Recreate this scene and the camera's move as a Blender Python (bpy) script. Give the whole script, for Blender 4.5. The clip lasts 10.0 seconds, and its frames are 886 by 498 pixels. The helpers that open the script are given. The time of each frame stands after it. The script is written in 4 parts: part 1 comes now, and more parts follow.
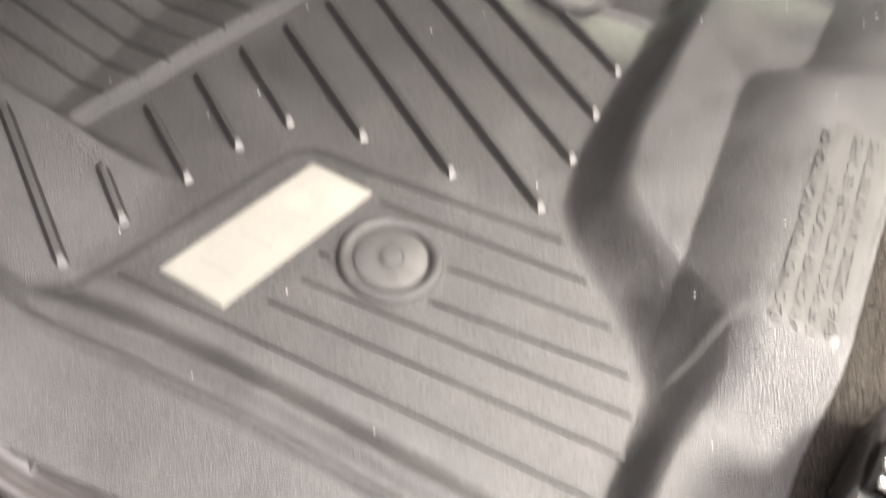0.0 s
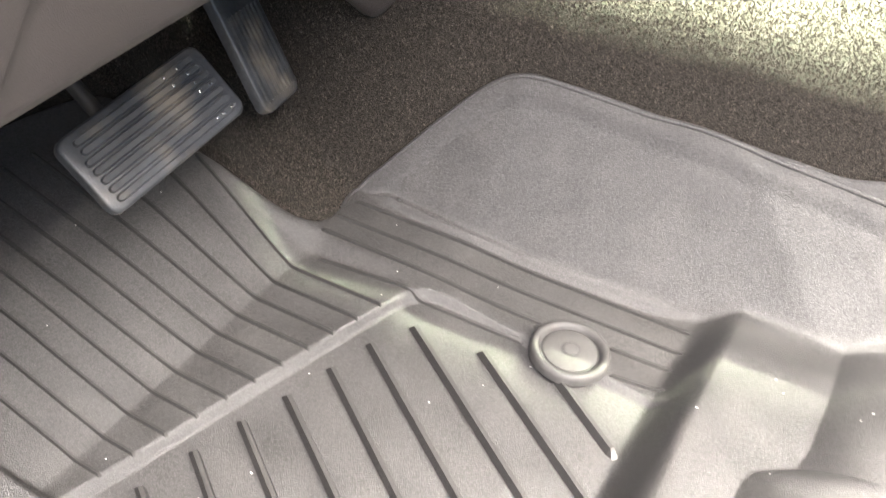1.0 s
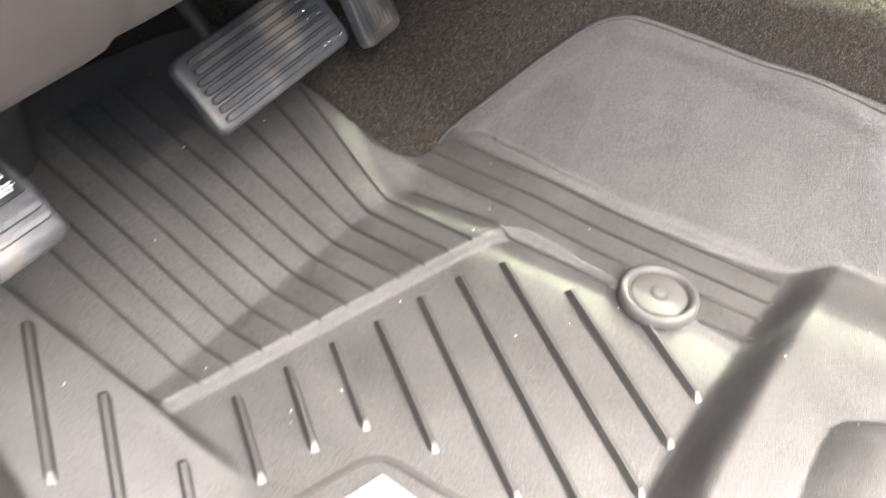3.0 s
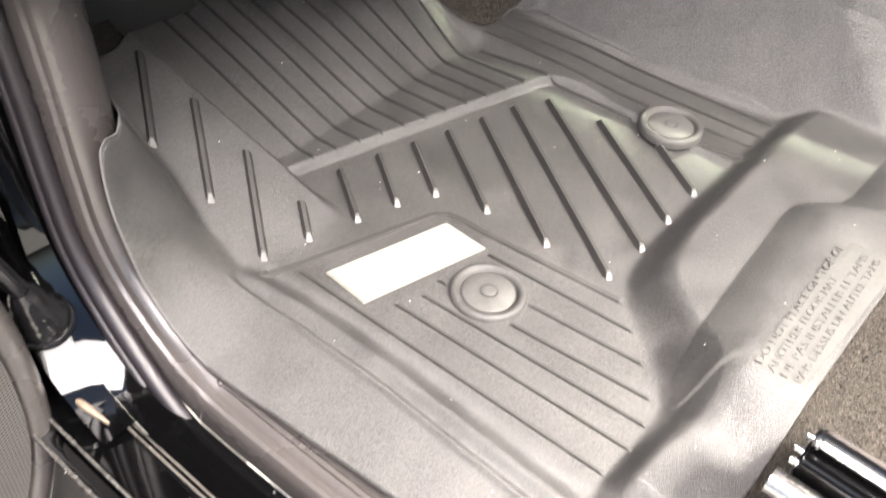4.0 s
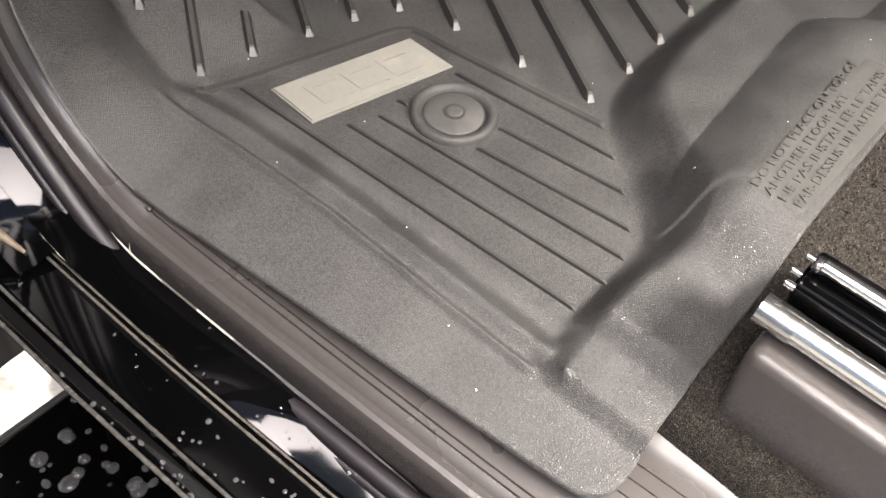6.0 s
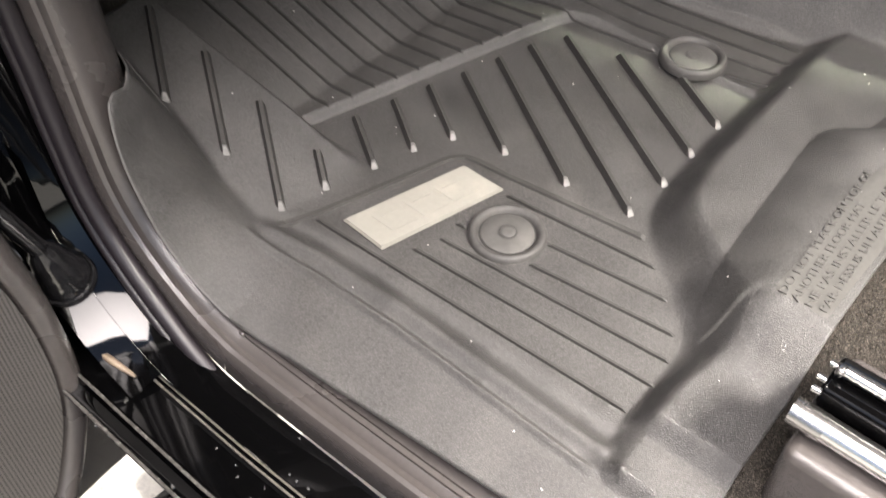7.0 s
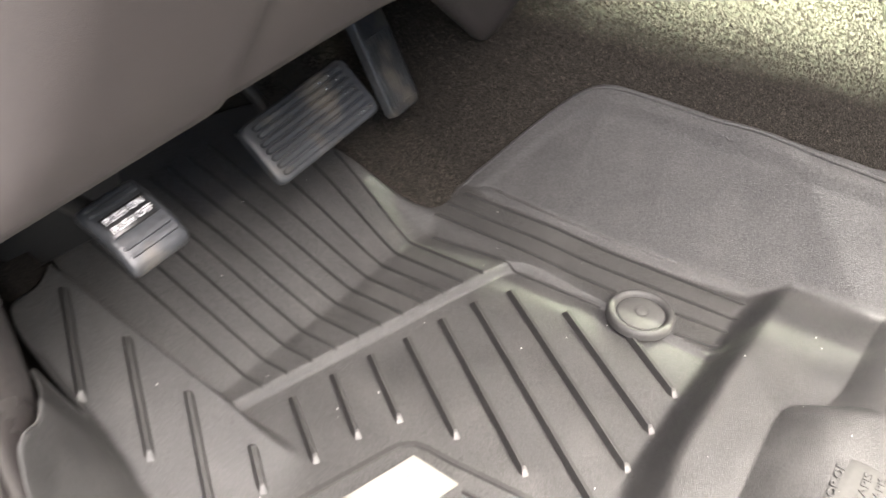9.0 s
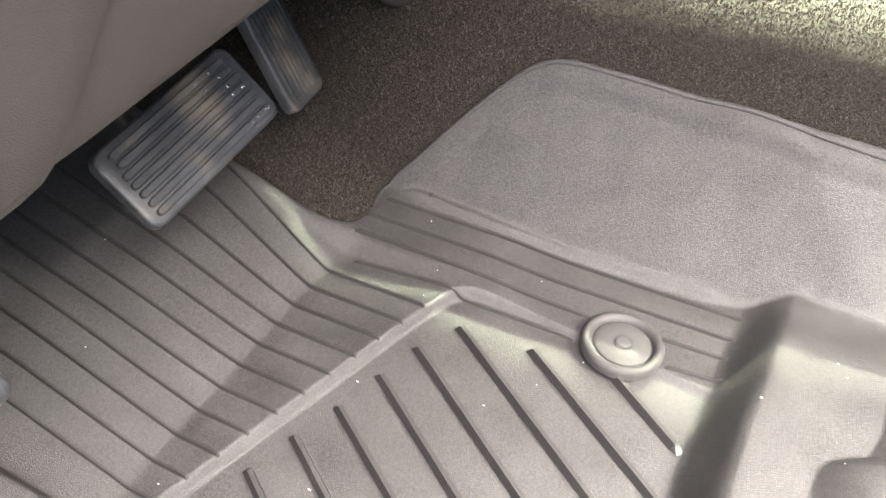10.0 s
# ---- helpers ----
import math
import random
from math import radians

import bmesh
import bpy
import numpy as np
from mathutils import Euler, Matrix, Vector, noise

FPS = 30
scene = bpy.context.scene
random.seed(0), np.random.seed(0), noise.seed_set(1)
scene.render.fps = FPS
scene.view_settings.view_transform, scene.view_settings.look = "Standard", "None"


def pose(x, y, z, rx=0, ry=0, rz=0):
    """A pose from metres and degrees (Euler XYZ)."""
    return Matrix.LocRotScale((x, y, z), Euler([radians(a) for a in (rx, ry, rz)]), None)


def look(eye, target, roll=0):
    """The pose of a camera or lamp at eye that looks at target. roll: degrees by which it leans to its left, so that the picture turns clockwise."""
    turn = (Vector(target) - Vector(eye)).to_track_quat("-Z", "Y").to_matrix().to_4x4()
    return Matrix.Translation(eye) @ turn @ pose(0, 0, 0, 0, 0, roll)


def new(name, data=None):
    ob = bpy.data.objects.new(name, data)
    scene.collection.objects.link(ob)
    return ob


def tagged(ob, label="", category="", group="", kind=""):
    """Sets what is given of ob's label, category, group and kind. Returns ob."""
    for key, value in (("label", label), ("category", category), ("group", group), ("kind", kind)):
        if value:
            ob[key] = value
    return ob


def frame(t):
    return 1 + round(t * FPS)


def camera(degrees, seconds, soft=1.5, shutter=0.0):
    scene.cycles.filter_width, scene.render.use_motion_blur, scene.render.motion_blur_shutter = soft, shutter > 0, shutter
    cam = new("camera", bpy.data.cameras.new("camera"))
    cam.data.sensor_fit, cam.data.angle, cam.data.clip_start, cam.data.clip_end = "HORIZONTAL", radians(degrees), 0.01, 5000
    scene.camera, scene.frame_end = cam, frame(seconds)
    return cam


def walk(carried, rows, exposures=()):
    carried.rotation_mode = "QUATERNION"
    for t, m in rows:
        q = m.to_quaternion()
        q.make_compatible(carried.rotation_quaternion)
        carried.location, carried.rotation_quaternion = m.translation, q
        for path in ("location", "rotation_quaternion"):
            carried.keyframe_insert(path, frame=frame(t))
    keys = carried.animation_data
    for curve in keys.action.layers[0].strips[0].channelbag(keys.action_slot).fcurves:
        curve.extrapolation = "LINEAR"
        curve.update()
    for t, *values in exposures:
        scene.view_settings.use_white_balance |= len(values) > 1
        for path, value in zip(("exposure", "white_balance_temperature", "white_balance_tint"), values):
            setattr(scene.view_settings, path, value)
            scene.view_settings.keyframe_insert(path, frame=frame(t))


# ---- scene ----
cam = camera(50.7, 10.0, shutter=0.4)
PATH = [
    (0, (-0.28, -0.134, 0.424), (0.855, 0.289, -1.167), 9.9),
    (0.2, (-0.26, -0.121, 0.45), (0.959, 0.385, -1.052), 8.8),
    (0.4, (-0.246, -0.112, 0.474), (1.058, 0.451, -0.934), 7.6),
    (0.5, (-0.229, -0.127, 0.482), (1.074, 0.505, -0.897), 5.8),
    (1, (-0.199, -0.108, 0.509), (1.157, 0.561, -0.799), 8.0),
    (1.5, (-0.151, -0.085, 0.511), (1.182, 0.616, -0.805), 8.0),
    (2, (-0.118, -0.076, 0.504), (1.188, 0.628, -0.837), 8.2),
    (2.2, (-0.121, -0.076, 0.494), (1.169, 0.628, -0.862), 8.0),
    (3.3, (-0.285, -0.154, 0.512), (0.886, 0.68, -0.879), 6.4),
    (3.5, (-0.333, -0.192, 0.527), (0.812, 0.69, -0.855), 5.9),
    (4, (-0.411, -0.277, 0.519), (0.718, 0.616, -0.869), 5.2),
    (4.5, (-0.434, -0.289, 0.498), (0.635, 0.588, -0.947), 4.7),
    (5, (-0.416, -0.278, 0.458), (0.625, 0.515, -1.055), 6.8),
    (5.2, (-0.403, -0.277, 0.435), (0.61, 0.478, -1.115), 7.9),
    (6.3, (-0.372, -0.287, 0.44), (0.623, 0.47, -1.121), 5.6),
    (6.5, (-0.377, -0.285, 0.455), (0.608, 0.519, -1.089), 3.1),
    (7, (-0.399, -0.291, 0.51), (0.619, 0.618, -0.953), 0.5),
    (7.5, (-0.413, -0.297, 0.538), (0.668, 0.663, -0.844), 1.2),
    (8, (-0.404, -0.287, 0.575), (0.762, 0.723, -0.698), 2.6),
    (8.5, (-0.394, -0.268, 0.584), (0.812, 0.73, -0.66), 3.7),
    (9, (-0.329, -0.188, 0.562), (0.957, 0.692, -0.691), 4.0),
    (9.3, (-0.247, -0.125, 0.529), (1.083, 0.606, -0.773), 3.8),
    (9.5, (-0.204, -0.093, 0.507), (1.143, 0.551, -0.824), 4.5),
    (10, (-0.198, -0.06, 0.499), (1.152, 0.568, -0.837), 6.1),
]

EXPOSURES = [(0, 1.33), (0.5, 1.87), (1.0, 2.44), (1.5, 2.55), (2.0, 2.62), (3.5, 2.38), (4.0, 1.95), (4.5, 1.50), (5.0, 1.35), (6.5, 0.46), (7.0, 1.02), (7.5, 1.35), (8.0, 1.78), (8.5, 1.88), (9.0, 1.84), (9.5, 2.10), (10.0, 2.30)]
walk(cam, [(t, look(*row)) for t, *row in PATH], EXPOSURES)

# ---- light ----
world = bpy.data.worlds.new("sky")
scene.world = world
world.use_nodes = True
wn = world.node_tree
sky = wn.nodes.new("ShaderNodeTexSky")
sky.sky_type, sky.sun_disc = "NISHITA", False
sky.sun_elevation, sky.sun_rotation = radians(43), radians(-8.5)
sky.air_density, sky.dust_density, sky.ozone_density = 1.0, 4.0, 1.0
wn.links.new(sky.outputs[0], wn.nodes["Background"].inputs[0])
wn.nodes["Background"].inputs[1].default_value = 0.14


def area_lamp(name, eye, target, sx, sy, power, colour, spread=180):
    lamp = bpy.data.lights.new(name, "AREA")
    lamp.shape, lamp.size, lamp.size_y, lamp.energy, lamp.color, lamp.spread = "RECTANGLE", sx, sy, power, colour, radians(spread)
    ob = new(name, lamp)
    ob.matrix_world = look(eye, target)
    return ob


area_lamp("door_opening_light", (-0.60, -0.44, 1.04), (-0.25, -0.30, 0.0), 0.60, 0.95, 9.2, (1.0, 0.905, 0.870), 96)
# Fill lamp added inside the cabin at the rear; no window stands there.
area_lamp("rear_fill_light", (0.12, -1.08, 1.12), (0.0, -0.55, 0.0), 0.42, 0.26, 12.4, (1.0, 0.930, 0.850), 56)
# Unseen narrow lamp added beyond the far side, aimed at the tunnel carpet's patch.
area_lamp("far_patch_light", (2.10, -0.36, 1.63), (0.60, 0.06, 0.18), 0.20, 0.02, 12.0, (0.93, 1.0, 0.72), 18)
sun = bpy.data.lights.new("sun", "SUN")
sun.energy, sun.angle, sun.color = 5.0, radians(0.6), (1.0, 0.95, 0.87)
new("sun", sun).matrix_world = look((-0.15, 1.0, 0.95), (0, 0, 0))


# ---- materials ----
def shade(name, colour, rough=0.5, metal=0.0, vary=0.15, big=6.0, fine=260.0, bump=0.0, bump_scale=900.0, coat=0.0,
          stain=None, stain_amount=0.0, spec=0.5, kind="noise", rough_vary=0.1, depth=0.0006, cell=0.0):
    m = bpy.data.materials.new(name)
    m.use_nodes = True
    t = m.node_tree
    n, l = t.nodes, t.links
    p = n["Principled BSDF"]
    p.inputs["Metallic"].default_value = metal
    p.inputs["Specular IOR Level"].default_value = spec
    p.inputs["Coat Weight"].default_value = coat
    p.inputs["Coat Roughness"].default_value = 0.04
    geo = n.new("ShaderNodeNewGeometry")
    a = n.new("ShaderNodeTexNoise")
    a.inputs["Scale"].default_value, a.inputs["Detail"].default_value = big, 5
    b = n.new("ShaderNodeTexNoise")
    b.inputs["Scale"].default_value, b.inputs["Detail"].default_value = fine, 3
    l.new(geo.outputs["Position"], a.inputs["Vector"])
    l.new(geo.outputs["Position"], b.inputs["Vector"])
    mix = n.new("ShaderNodeMath")
    mix.operation = "ADD"
    l.new(a.outputs["Fac"], mix.inputs[0])
    l.new(b.outputs["Fac"], mix.inputs[1])
    ramp = n.new("ShaderNodeMapRange")
    ramp.inputs["From Min"].default_value, ramp.inputs["From Max"].default_value = 0.6, 1.4
    ramp.inputs["To Min"].default_value, ramp.inputs["To Max"].default_value = 1 - vary, 1 + vary
    l.new(mix.outputs[0], ramp.inputs["Value"])
    sc = n.new("ShaderNodeVectorMath")
    sc.operation = "SCALE"
    sc.inputs[0].default_value = colour
    l.new(ramp.outputs[0], sc.inputs["Scale"])
    out = sc.outputs[0]
    if stain:
        c = n.new("ShaderNodeTexNoise")
        c.inputs["Scale"].default_value, c.inputs["Detail"].default_value = 22, 8
        l.new(geo.outputs["Position"], c.inputs["Vector"])
        r2 = n.new("ShaderNodeMapRange")
        r2.inputs["From Min"].default_value, r2.inputs["From Max"].default_value = 0.52, 0.75
        r2.inputs["To Max"].default_value = stain_amount
        l.new(c.outputs["Fac"], r2.inputs["Value"])
        mx = n.new("ShaderNodeMix")
        mx.data_type = "RGBA"
        l.new(r2.outputs[0], mx.inputs["Factor"])
        l.new(out, mx.inputs["A"])
        mx.inputs["B"].default_value = (*stain, 1)
        out = mx.outputs["Result"]
    # Base colour runs darker along cell edges, paler in the cell middles.
    if cell:
        g = n.new("ShaderNodeTexVoronoi")
        g.feature = "DISTANCE_TO_EDGE"
        g.inputs["Scale"].default_value = bump_scale
        l.new(geo.outputs["Position"], g.inputs["Vector"])
        worn = n.new("ShaderNodeMapRange")
        worn.inputs["From Min"].default_value, worn.inputs["From Max"].default_value = 0.03, 0.32
        worn.inputs["To Min"].default_value, worn.inputs["To Max"].default_value = 1 - cell, 1 + 0.8 * cell
        l.new(g.outputs["Distance"], worn.inputs["Value"])
        cell_toned = n.new("ShaderNodeVectorMath")
        cell_toned.operation = "SCALE"
        l.new(out, cell_toned.inputs[0])
        l.new(worn.outputs[0], cell_toned.inputs["Scale"])
        out = cell_toned.outputs[0]
    l.new(out, p.inputs["Base Color"])
    rr = n.new("ShaderNodeMapRange")
    rr.inputs["From Min"].default_value, rr.inputs["From Max"].default_value = 0.3, 0.7
    rr.inputs["To Min"].default_value, rr.inputs["To Max"].default_value = max(rough - rough_vary, 0.02), min(rough + rough_vary, 1)
    l.new(a.outputs["Fac"], rr.inputs["Value"])
    l.new(rr.outputs[0], p.inputs["Roughness"])
    if bump:
        if kind == "grain":
            g = n.new("ShaderNodeTexVoronoi")
            g.feature = "DISTANCE_TO_EDGE"
            g.inputs["Scale"].default_value = bump_scale
            src = g.outputs["Distance"]
        else:
            g = n.new("ShaderNodeTexNoise")
            g.inputs["Scale"].default_value, g.inputs["Detail"].default_value = bump_scale, 3
            src = g.outputs["Fac"]
        l.new(geo.outputs["Position"], g.inputs["Vector"])
        bp = n.new("ShaderNodeBump")
        bp.inputs["Strength"].default_value, bp.inputs["Distance"].default_value = bump, depth
        l.new(src, bp.inputs["Height"])
        l.new(bp.outputs[0], p.inputs["Normal"])
    return m


RUBBER = shade("mat_rubber", (0.044, 0.0425, 0.041), 0.47, vary=0.40, big=26, fine=420, bump=0.75, bump_scale=780, depth=0.0010,
               stain=(0.084, 0.080, 0.075), stain_amount=0.35, kind="grain", cell=0.42)
# Ribs get darker rubber than the mat, painting in shade on their sides.
RIB = shade("mat_rib_rubber", (0.029, 0.028, 0.0265), 0.55, vary=0.2, bump=0.4, bump_scale=1100, depth=0.0015, stain=(0.07, 0.067, 0.062), stain_amount=0.3, spec=0.35)
PLATE = shade("badge_plastic", (0.178, 0.172, 0.152), 0.48, vary=0.07, big=20, bump=0.1, stain=(0.33, 0.31, 0.26), stain_amount=0.35)
DISC = shade("retainer_plastic", (0.058, 0.0565, 0.054), 0.5, vary=0.15, big=40, bump=0.15, spec=0.15, stain=(0.16, 0.15, 0.14), stain_amount=0.3)
RING = shade("ring_rubber", (0.042, 0.0405, 0.039), 0.55, vary=0.25, big=60, bump=0.3, bump_scale=900, spec=0.3)
CARPET = shade("carpet", (0.030, 0.0262, 0.0222), 0.95, vary=0.5, big=300, fine=700, bump=0.8, bump_scale=760, depth=0.0009, spec=0.1, cell=0.75)
PILE = shade("carpet_pile", (0.036, 0.0315, 0.0265), 0.95, vary=0.3, big=300, fine=900, spec=0.1)
pn, pl = PILE.node_tree.nodes, PILE.node_tree.links
island, spread_of, tint = pn["Geometry"], pn.new("ShaderNodeMapRange"), pn.new("ShaderNodeVectorMath")
spread_of.inputs["To Min"].default_value, spread_of.inputs["To Max"].default_value = 0.6, 2.4
tint.operation = "SCALE"
pl.new(island.outputs["Random Per Island"], spread_of.inputs["Value"])
pl.new(pn["Principled BSDF"].inputs["Base Color"].links[0].from_socket, tint.inputs[0])
pl.new(spread_of.outputs[0], tint.inputs["Scale"])
pl.new(tint.outputs[0], pn["Principled BSDF"].inputs["Base Color"])
TRIM = shade("trim_plastic", (0.045, 0.0402, 0.0382), 0.27, vary=0.1, big=8, spec=0.7, bump=0.28, bump_scale=1100, kind="grain")
DASH = shade("dash_plastic", (0.043, 0.0370, 0.0350), 0.55, vary=0.07, big=5, bump=0.35, bump_scale=1000, kind="grain")
DARK = shade("dark_plastic", (0.025, 0.024, 0.023), 0.6, vary=0.2, bump=0.2)
SEAL = shade("seal_rubber", (0.011, 0.009, 0.011), 0.42, vary=0.2, bump=0.1)
PAINT = shade("black_paint", (0.0010, 0.0010, 0.0011), 0.05, vary=0.3, rough_vary=0.03, spec=0.42)
PEDAL = shade("pedal_rubber", (0.032, 0.034, 0.037), 0.40, vary=0.55, big=45, fine=260, bump=0.6, bump_scale=600, stain=(0.17, 0.145, 0.11), stain_amount=0.8)
FIELD = shade("smooth_mat_rubber", (0.055, 0.0535, 0.050), 0.42, vary=0.2, big=20, bump=0.1)
LETTER = shade("letter_rubber", (0.045, 0.0435, 0.041), 0.5, vary=0.2)
BOOT = shade("boot_rubber", (0.006, 0.006, 0.0065), 0.14, vary=0.4, big=60, bump=0.25, bump_scale=160, depth=0.002)
TAN = shade("tan_sealer", (0.16, 0.125, 0.09), 0.4, vary=0.3, big=80)
# Paler rubber: paints the light caught by rib ends; also the flap edge.
PALE = shade("pale_edge_rubber", (0.075, 0.073, 0.070), 0.5, vary=0.3, big=300)
LINT = shade("lint", (0.75, 0.73, 0.70), 0.8, vary=0.1)
LABEL = shade("label_black", (0.012, 0.012, 0.012), 0.4)
WHITE = shade("label_white", (0.85, 0.85, 0.85), 0.5, vary=0.03)
CHROME = shade("bright_steel", (0.62, 0.61, 0.595), 0.27, metal=1.0, vary=0.08, rough_vary=0.06)
COLLAR = shade("dull_steel", (0.42, 0.41, 0.40), 0.30, metal=1.0, vary=0.08)
CONCRETE = shade("concrete", (0.66, 0.63, 0.57), 0.9, vary=0.22, big=14, fine=200, bump=0.6, bump_scale=90, stain=(0.16, 0.12, 0.08), stain_amount=0.9)
# Sealer colour raised to paint the thin highlights along the beads.
SEAMS = shade("sealed_seam", (0.075, 0.068, 0.060), 0.3, vary=0.4, big=60, bump=0.3, bump_scale=300)
# Grey in place of black paint, painting the sky reflected along wet flange edges.
EDGE = shade("glint_edge", (0.05, 0.047, 0.044), 0.22, vary=0.6, big=120)
GRILLE = shade("speaker_grille", (0.03, 0.028, 0.027), 0.6, vary=0.2)
gn, gl = GRILLE.node_tree.nodes, GRILLE.node_tree.links
gmap = gn.new("ShaderNodeMapping")
gmap.inputs["Rotation"].default_value = (0, 0, radians(-19.9))
gsep, gcom = gn.new("ShaderNodeSeparateXYZ"), gn.new("ShaderNodeCombineXYZ")
gv = gn.new("ShaderNodeTexVoronoi")
gv.voronoi_dimensions = "2D"
gv.inputs["Scale"].default_value, gv.inputs["Randomness"].default_value = 330, 0.0
gr = gn.new("ShaderNodeMapRange")
gr.inputs["From Min"].default_value, gr.inputs["From Max"].default_value = 0.26, 0.36
gr.inputs["To Min"].default_value, gr.inputs["To Max"].default_value = 0.0, 1.0
gmix = gn.new("ShaderNodeMix")
gmix.data_type = "RGBA"
gmix.inputs["A"].default_value, gmix.inputs["B"].default_value = (0.004, 0.004, 0.004, 1), (0.075, 0.07, 0.066, 1)
gl.new(gn["Geometry"].outputs["Position"], gmap.inputs["Vector"])
gl.new(gmap.outputs[0], gsep.inputs[0])
gl.new(gsep.outputs["X"], gcom.inputs["X"])
gl.new(gsep.outputs["Z"], gcom.inputs["Y"])
gl.new(gcom.outputs[0], gv.inputs["Vector"])
gl.new(gv.outputs["Distance"], gr.inputs["Value"])
gl.new(gr.outputs[0], gmix.inputs["Factor"])
gl.new(gmix.outputs["Result"], gn["Principled BSDF"].inputs["Base Color"])
# A slight opaque white share paints bright rims on the clear drops.
WATER = shade("water", (0.75, 0.75, 0.75), 0.06, vary=0.0)
WATER.node_tree.nodes["Principled BSDF"].inputs["Transmission Weight"].default_value = 0.93
WATER.node_tree.nodes["Principled BSDF"].inputs["IOR"].default_value = 1.33


# ---- building helpers ----
def mesh_object(name, verts, faces, material, parent=None, smooth=True, label=""):
    me = bpy.data.meshes.new(name)
    me.from_pydata([tuple(v) for v in verts], [], [tuple(f) for f in faces])
    me.materials.append(material)
    if smooth:
        me.shade_smooth()
    ob = new(name, me)
    ob.parent = parent
    if label:
        tagged(ob, label)
    return ob


def part(name, bm, material, parent=None, label="", smooth=True, m=None):
    bmesh.ops.recalc_face_normals(bm, faces=bm.faces)
    if m is not None:
        bm.transform(m)
    me = bpy.data.meshes.new(name)
    bm.to_mesh(me)
    bm.free()
    me.materials.append(material)
    if smooth:
        me.shade_smooth()
        me.set_sharp_from_angle(angle=radians(50))
    ob = new(name, me)
    ob.parent = parent
    if label:
        tagged(ob, label)
    return ob


def thing(name, label, category, kind="", group=""):
    return tagged(new(name), label, category, group, kind)


def rounded_box(sx, sy, sz, r, seg=3):
    bm = bmesh.new()
    bmesh.ops.create_cube(bm, size=1.0)
    bm.transform(Matrix.Diagonal((sx, sy, sz, 1)))
    bmesh.ops.bevel(bm, geom=bm.edges[:], offset=r, segments=seg, affect="EDGES", profile=0.5)
    return bm


def lathe(profile, seg=48):
    bm = bmesh.new()
    rings = []
    for r, z in profile:
        rings.append([bm.verts.new((r * math.cos(2 * math.pi * k / seg), r * math.sin(2 * math.pi * k / seg), z)) for k in range(seg)])
    for a, b in zip(rings, rings[1:]):
        for k in range(seg):
            bm.faces.new((a[k], a[(k + 1) % seg], b[(k + 1) % seg], b[k]))
    bm.faces.new(rings[0])
    bm.faces.new(rings[-1])
    return bm


def tube(points, radius, seg=12):
    bm = bmesh.new()
    pts = [Vector(p) for p in points]
    rings = []
    for i, p in enumerate(pts):
        d = (pts[min(i + 1, len(pts) - 1)] - pts[max(i - 1, 0)]).normalized()
        u = d.cross(Vector((0.3, 0.2, 1))).normalized()
        v = d.cross(u)
        rings.append([bm.verts.new(p + radius * (math.cos(2 * math.pi * k / seg) * u + math.sin(2 * math.pi * k / seg) * v)) for k in range(seg)])
    for a, b in zip(rings, rings[1:]):
        for k in range(seg):
            bm.faces.new((a[k], a[(k + 1) % seg], b[(k + 1) % seg], b[k]))
    bm.faces.new(rings[0])
    bm.faces.new(rings[-1])
    return bm


def ss(a, b, x):
    t = np.clip((x - a) / (b - a), 0, 1)
    return t * t * (3 - 2 * t)


def soft(x, w=0.012):
    """A ramp that begins softly at 0."""
    return w * np.logaddexp(0, x / w)


def line(x, pts):
    px, py = zip(*pts)
    return np.interp(x, px, py)


def smooth_path(points, n):
    """A smooth curve through the points, n steps from point to point."""
    p = [Vector(q) for q in points]
    p = [2 * p[0] - p[1], *p, 2 * p[-1] - p[-2]]
    out = []
    for a, b, c, d in zip(p, p[1:], p[2:], p[3:]):
        for k in range(n):
            t = k / n
            out.append(0.5 * (2 * b + (c - a) * t + (2 * a - 5 * b + 4 * c - d) * t * t + (3 * b - a - 3 * c + d) * t ** 3))
    return [*out, p[-2]]


# ---- the form of the floor ----
def ridge_y(x):
    return 0.2045 - 0.235 * (x + 0.01)


PLATFORM = smooth_path([(-0.30, -0.158, 0), (-0.13, -0.158, 0), (-0.07, -0.157, 0), (-0.025, -0.156, 0), (0.003, -0.150, 0), (0.030, -0.126, 0),
                        (0.052, -0.096, 0), (0.078, -0.072, 0), (0.115, -0.060, 0), (0.17, -0.055, 0), (0.38, -0.050, 0), (0.9, -0.045, 0)], 10)


def behind_edge(x, y, path):
    """How far a place lies behind a line that runs towards +x."""
    px, py = np.array([p.x for p in path]), np.array([p.y for p in path])
    best, side = np.full(x.shape, 9.0), np.zeros(x.shape)
    for ax, ay, bx, by in zip(px, py, px[1:], py[1:]):
        ux, uy = bx - ax, by - ay
        t = np.clip(((x - ax) * ux + (y - ay) * uy) / (ux * ux + uy * uy), 0, 1)
        d = np.hypot(x - ax - t * ux, y - ay - t * uy)
        near = d < best
        best = np.where(near, d, best)
        side = np.where(near, np.sign((x - ax) * uy - (y - ay) * ux), side)
    return best * side


RIM_LINE = [(0.449, -0.222), (0.434, -0.036), (0.422, 0.043), (0.416, 0.09), (0.4102, 0.132), (0.4025, 0.161), (0.384, 0.1915), (0.356, 0.2295), (0.346, 0.243), (0.335, 0.2485), (0.312, 0.244)]


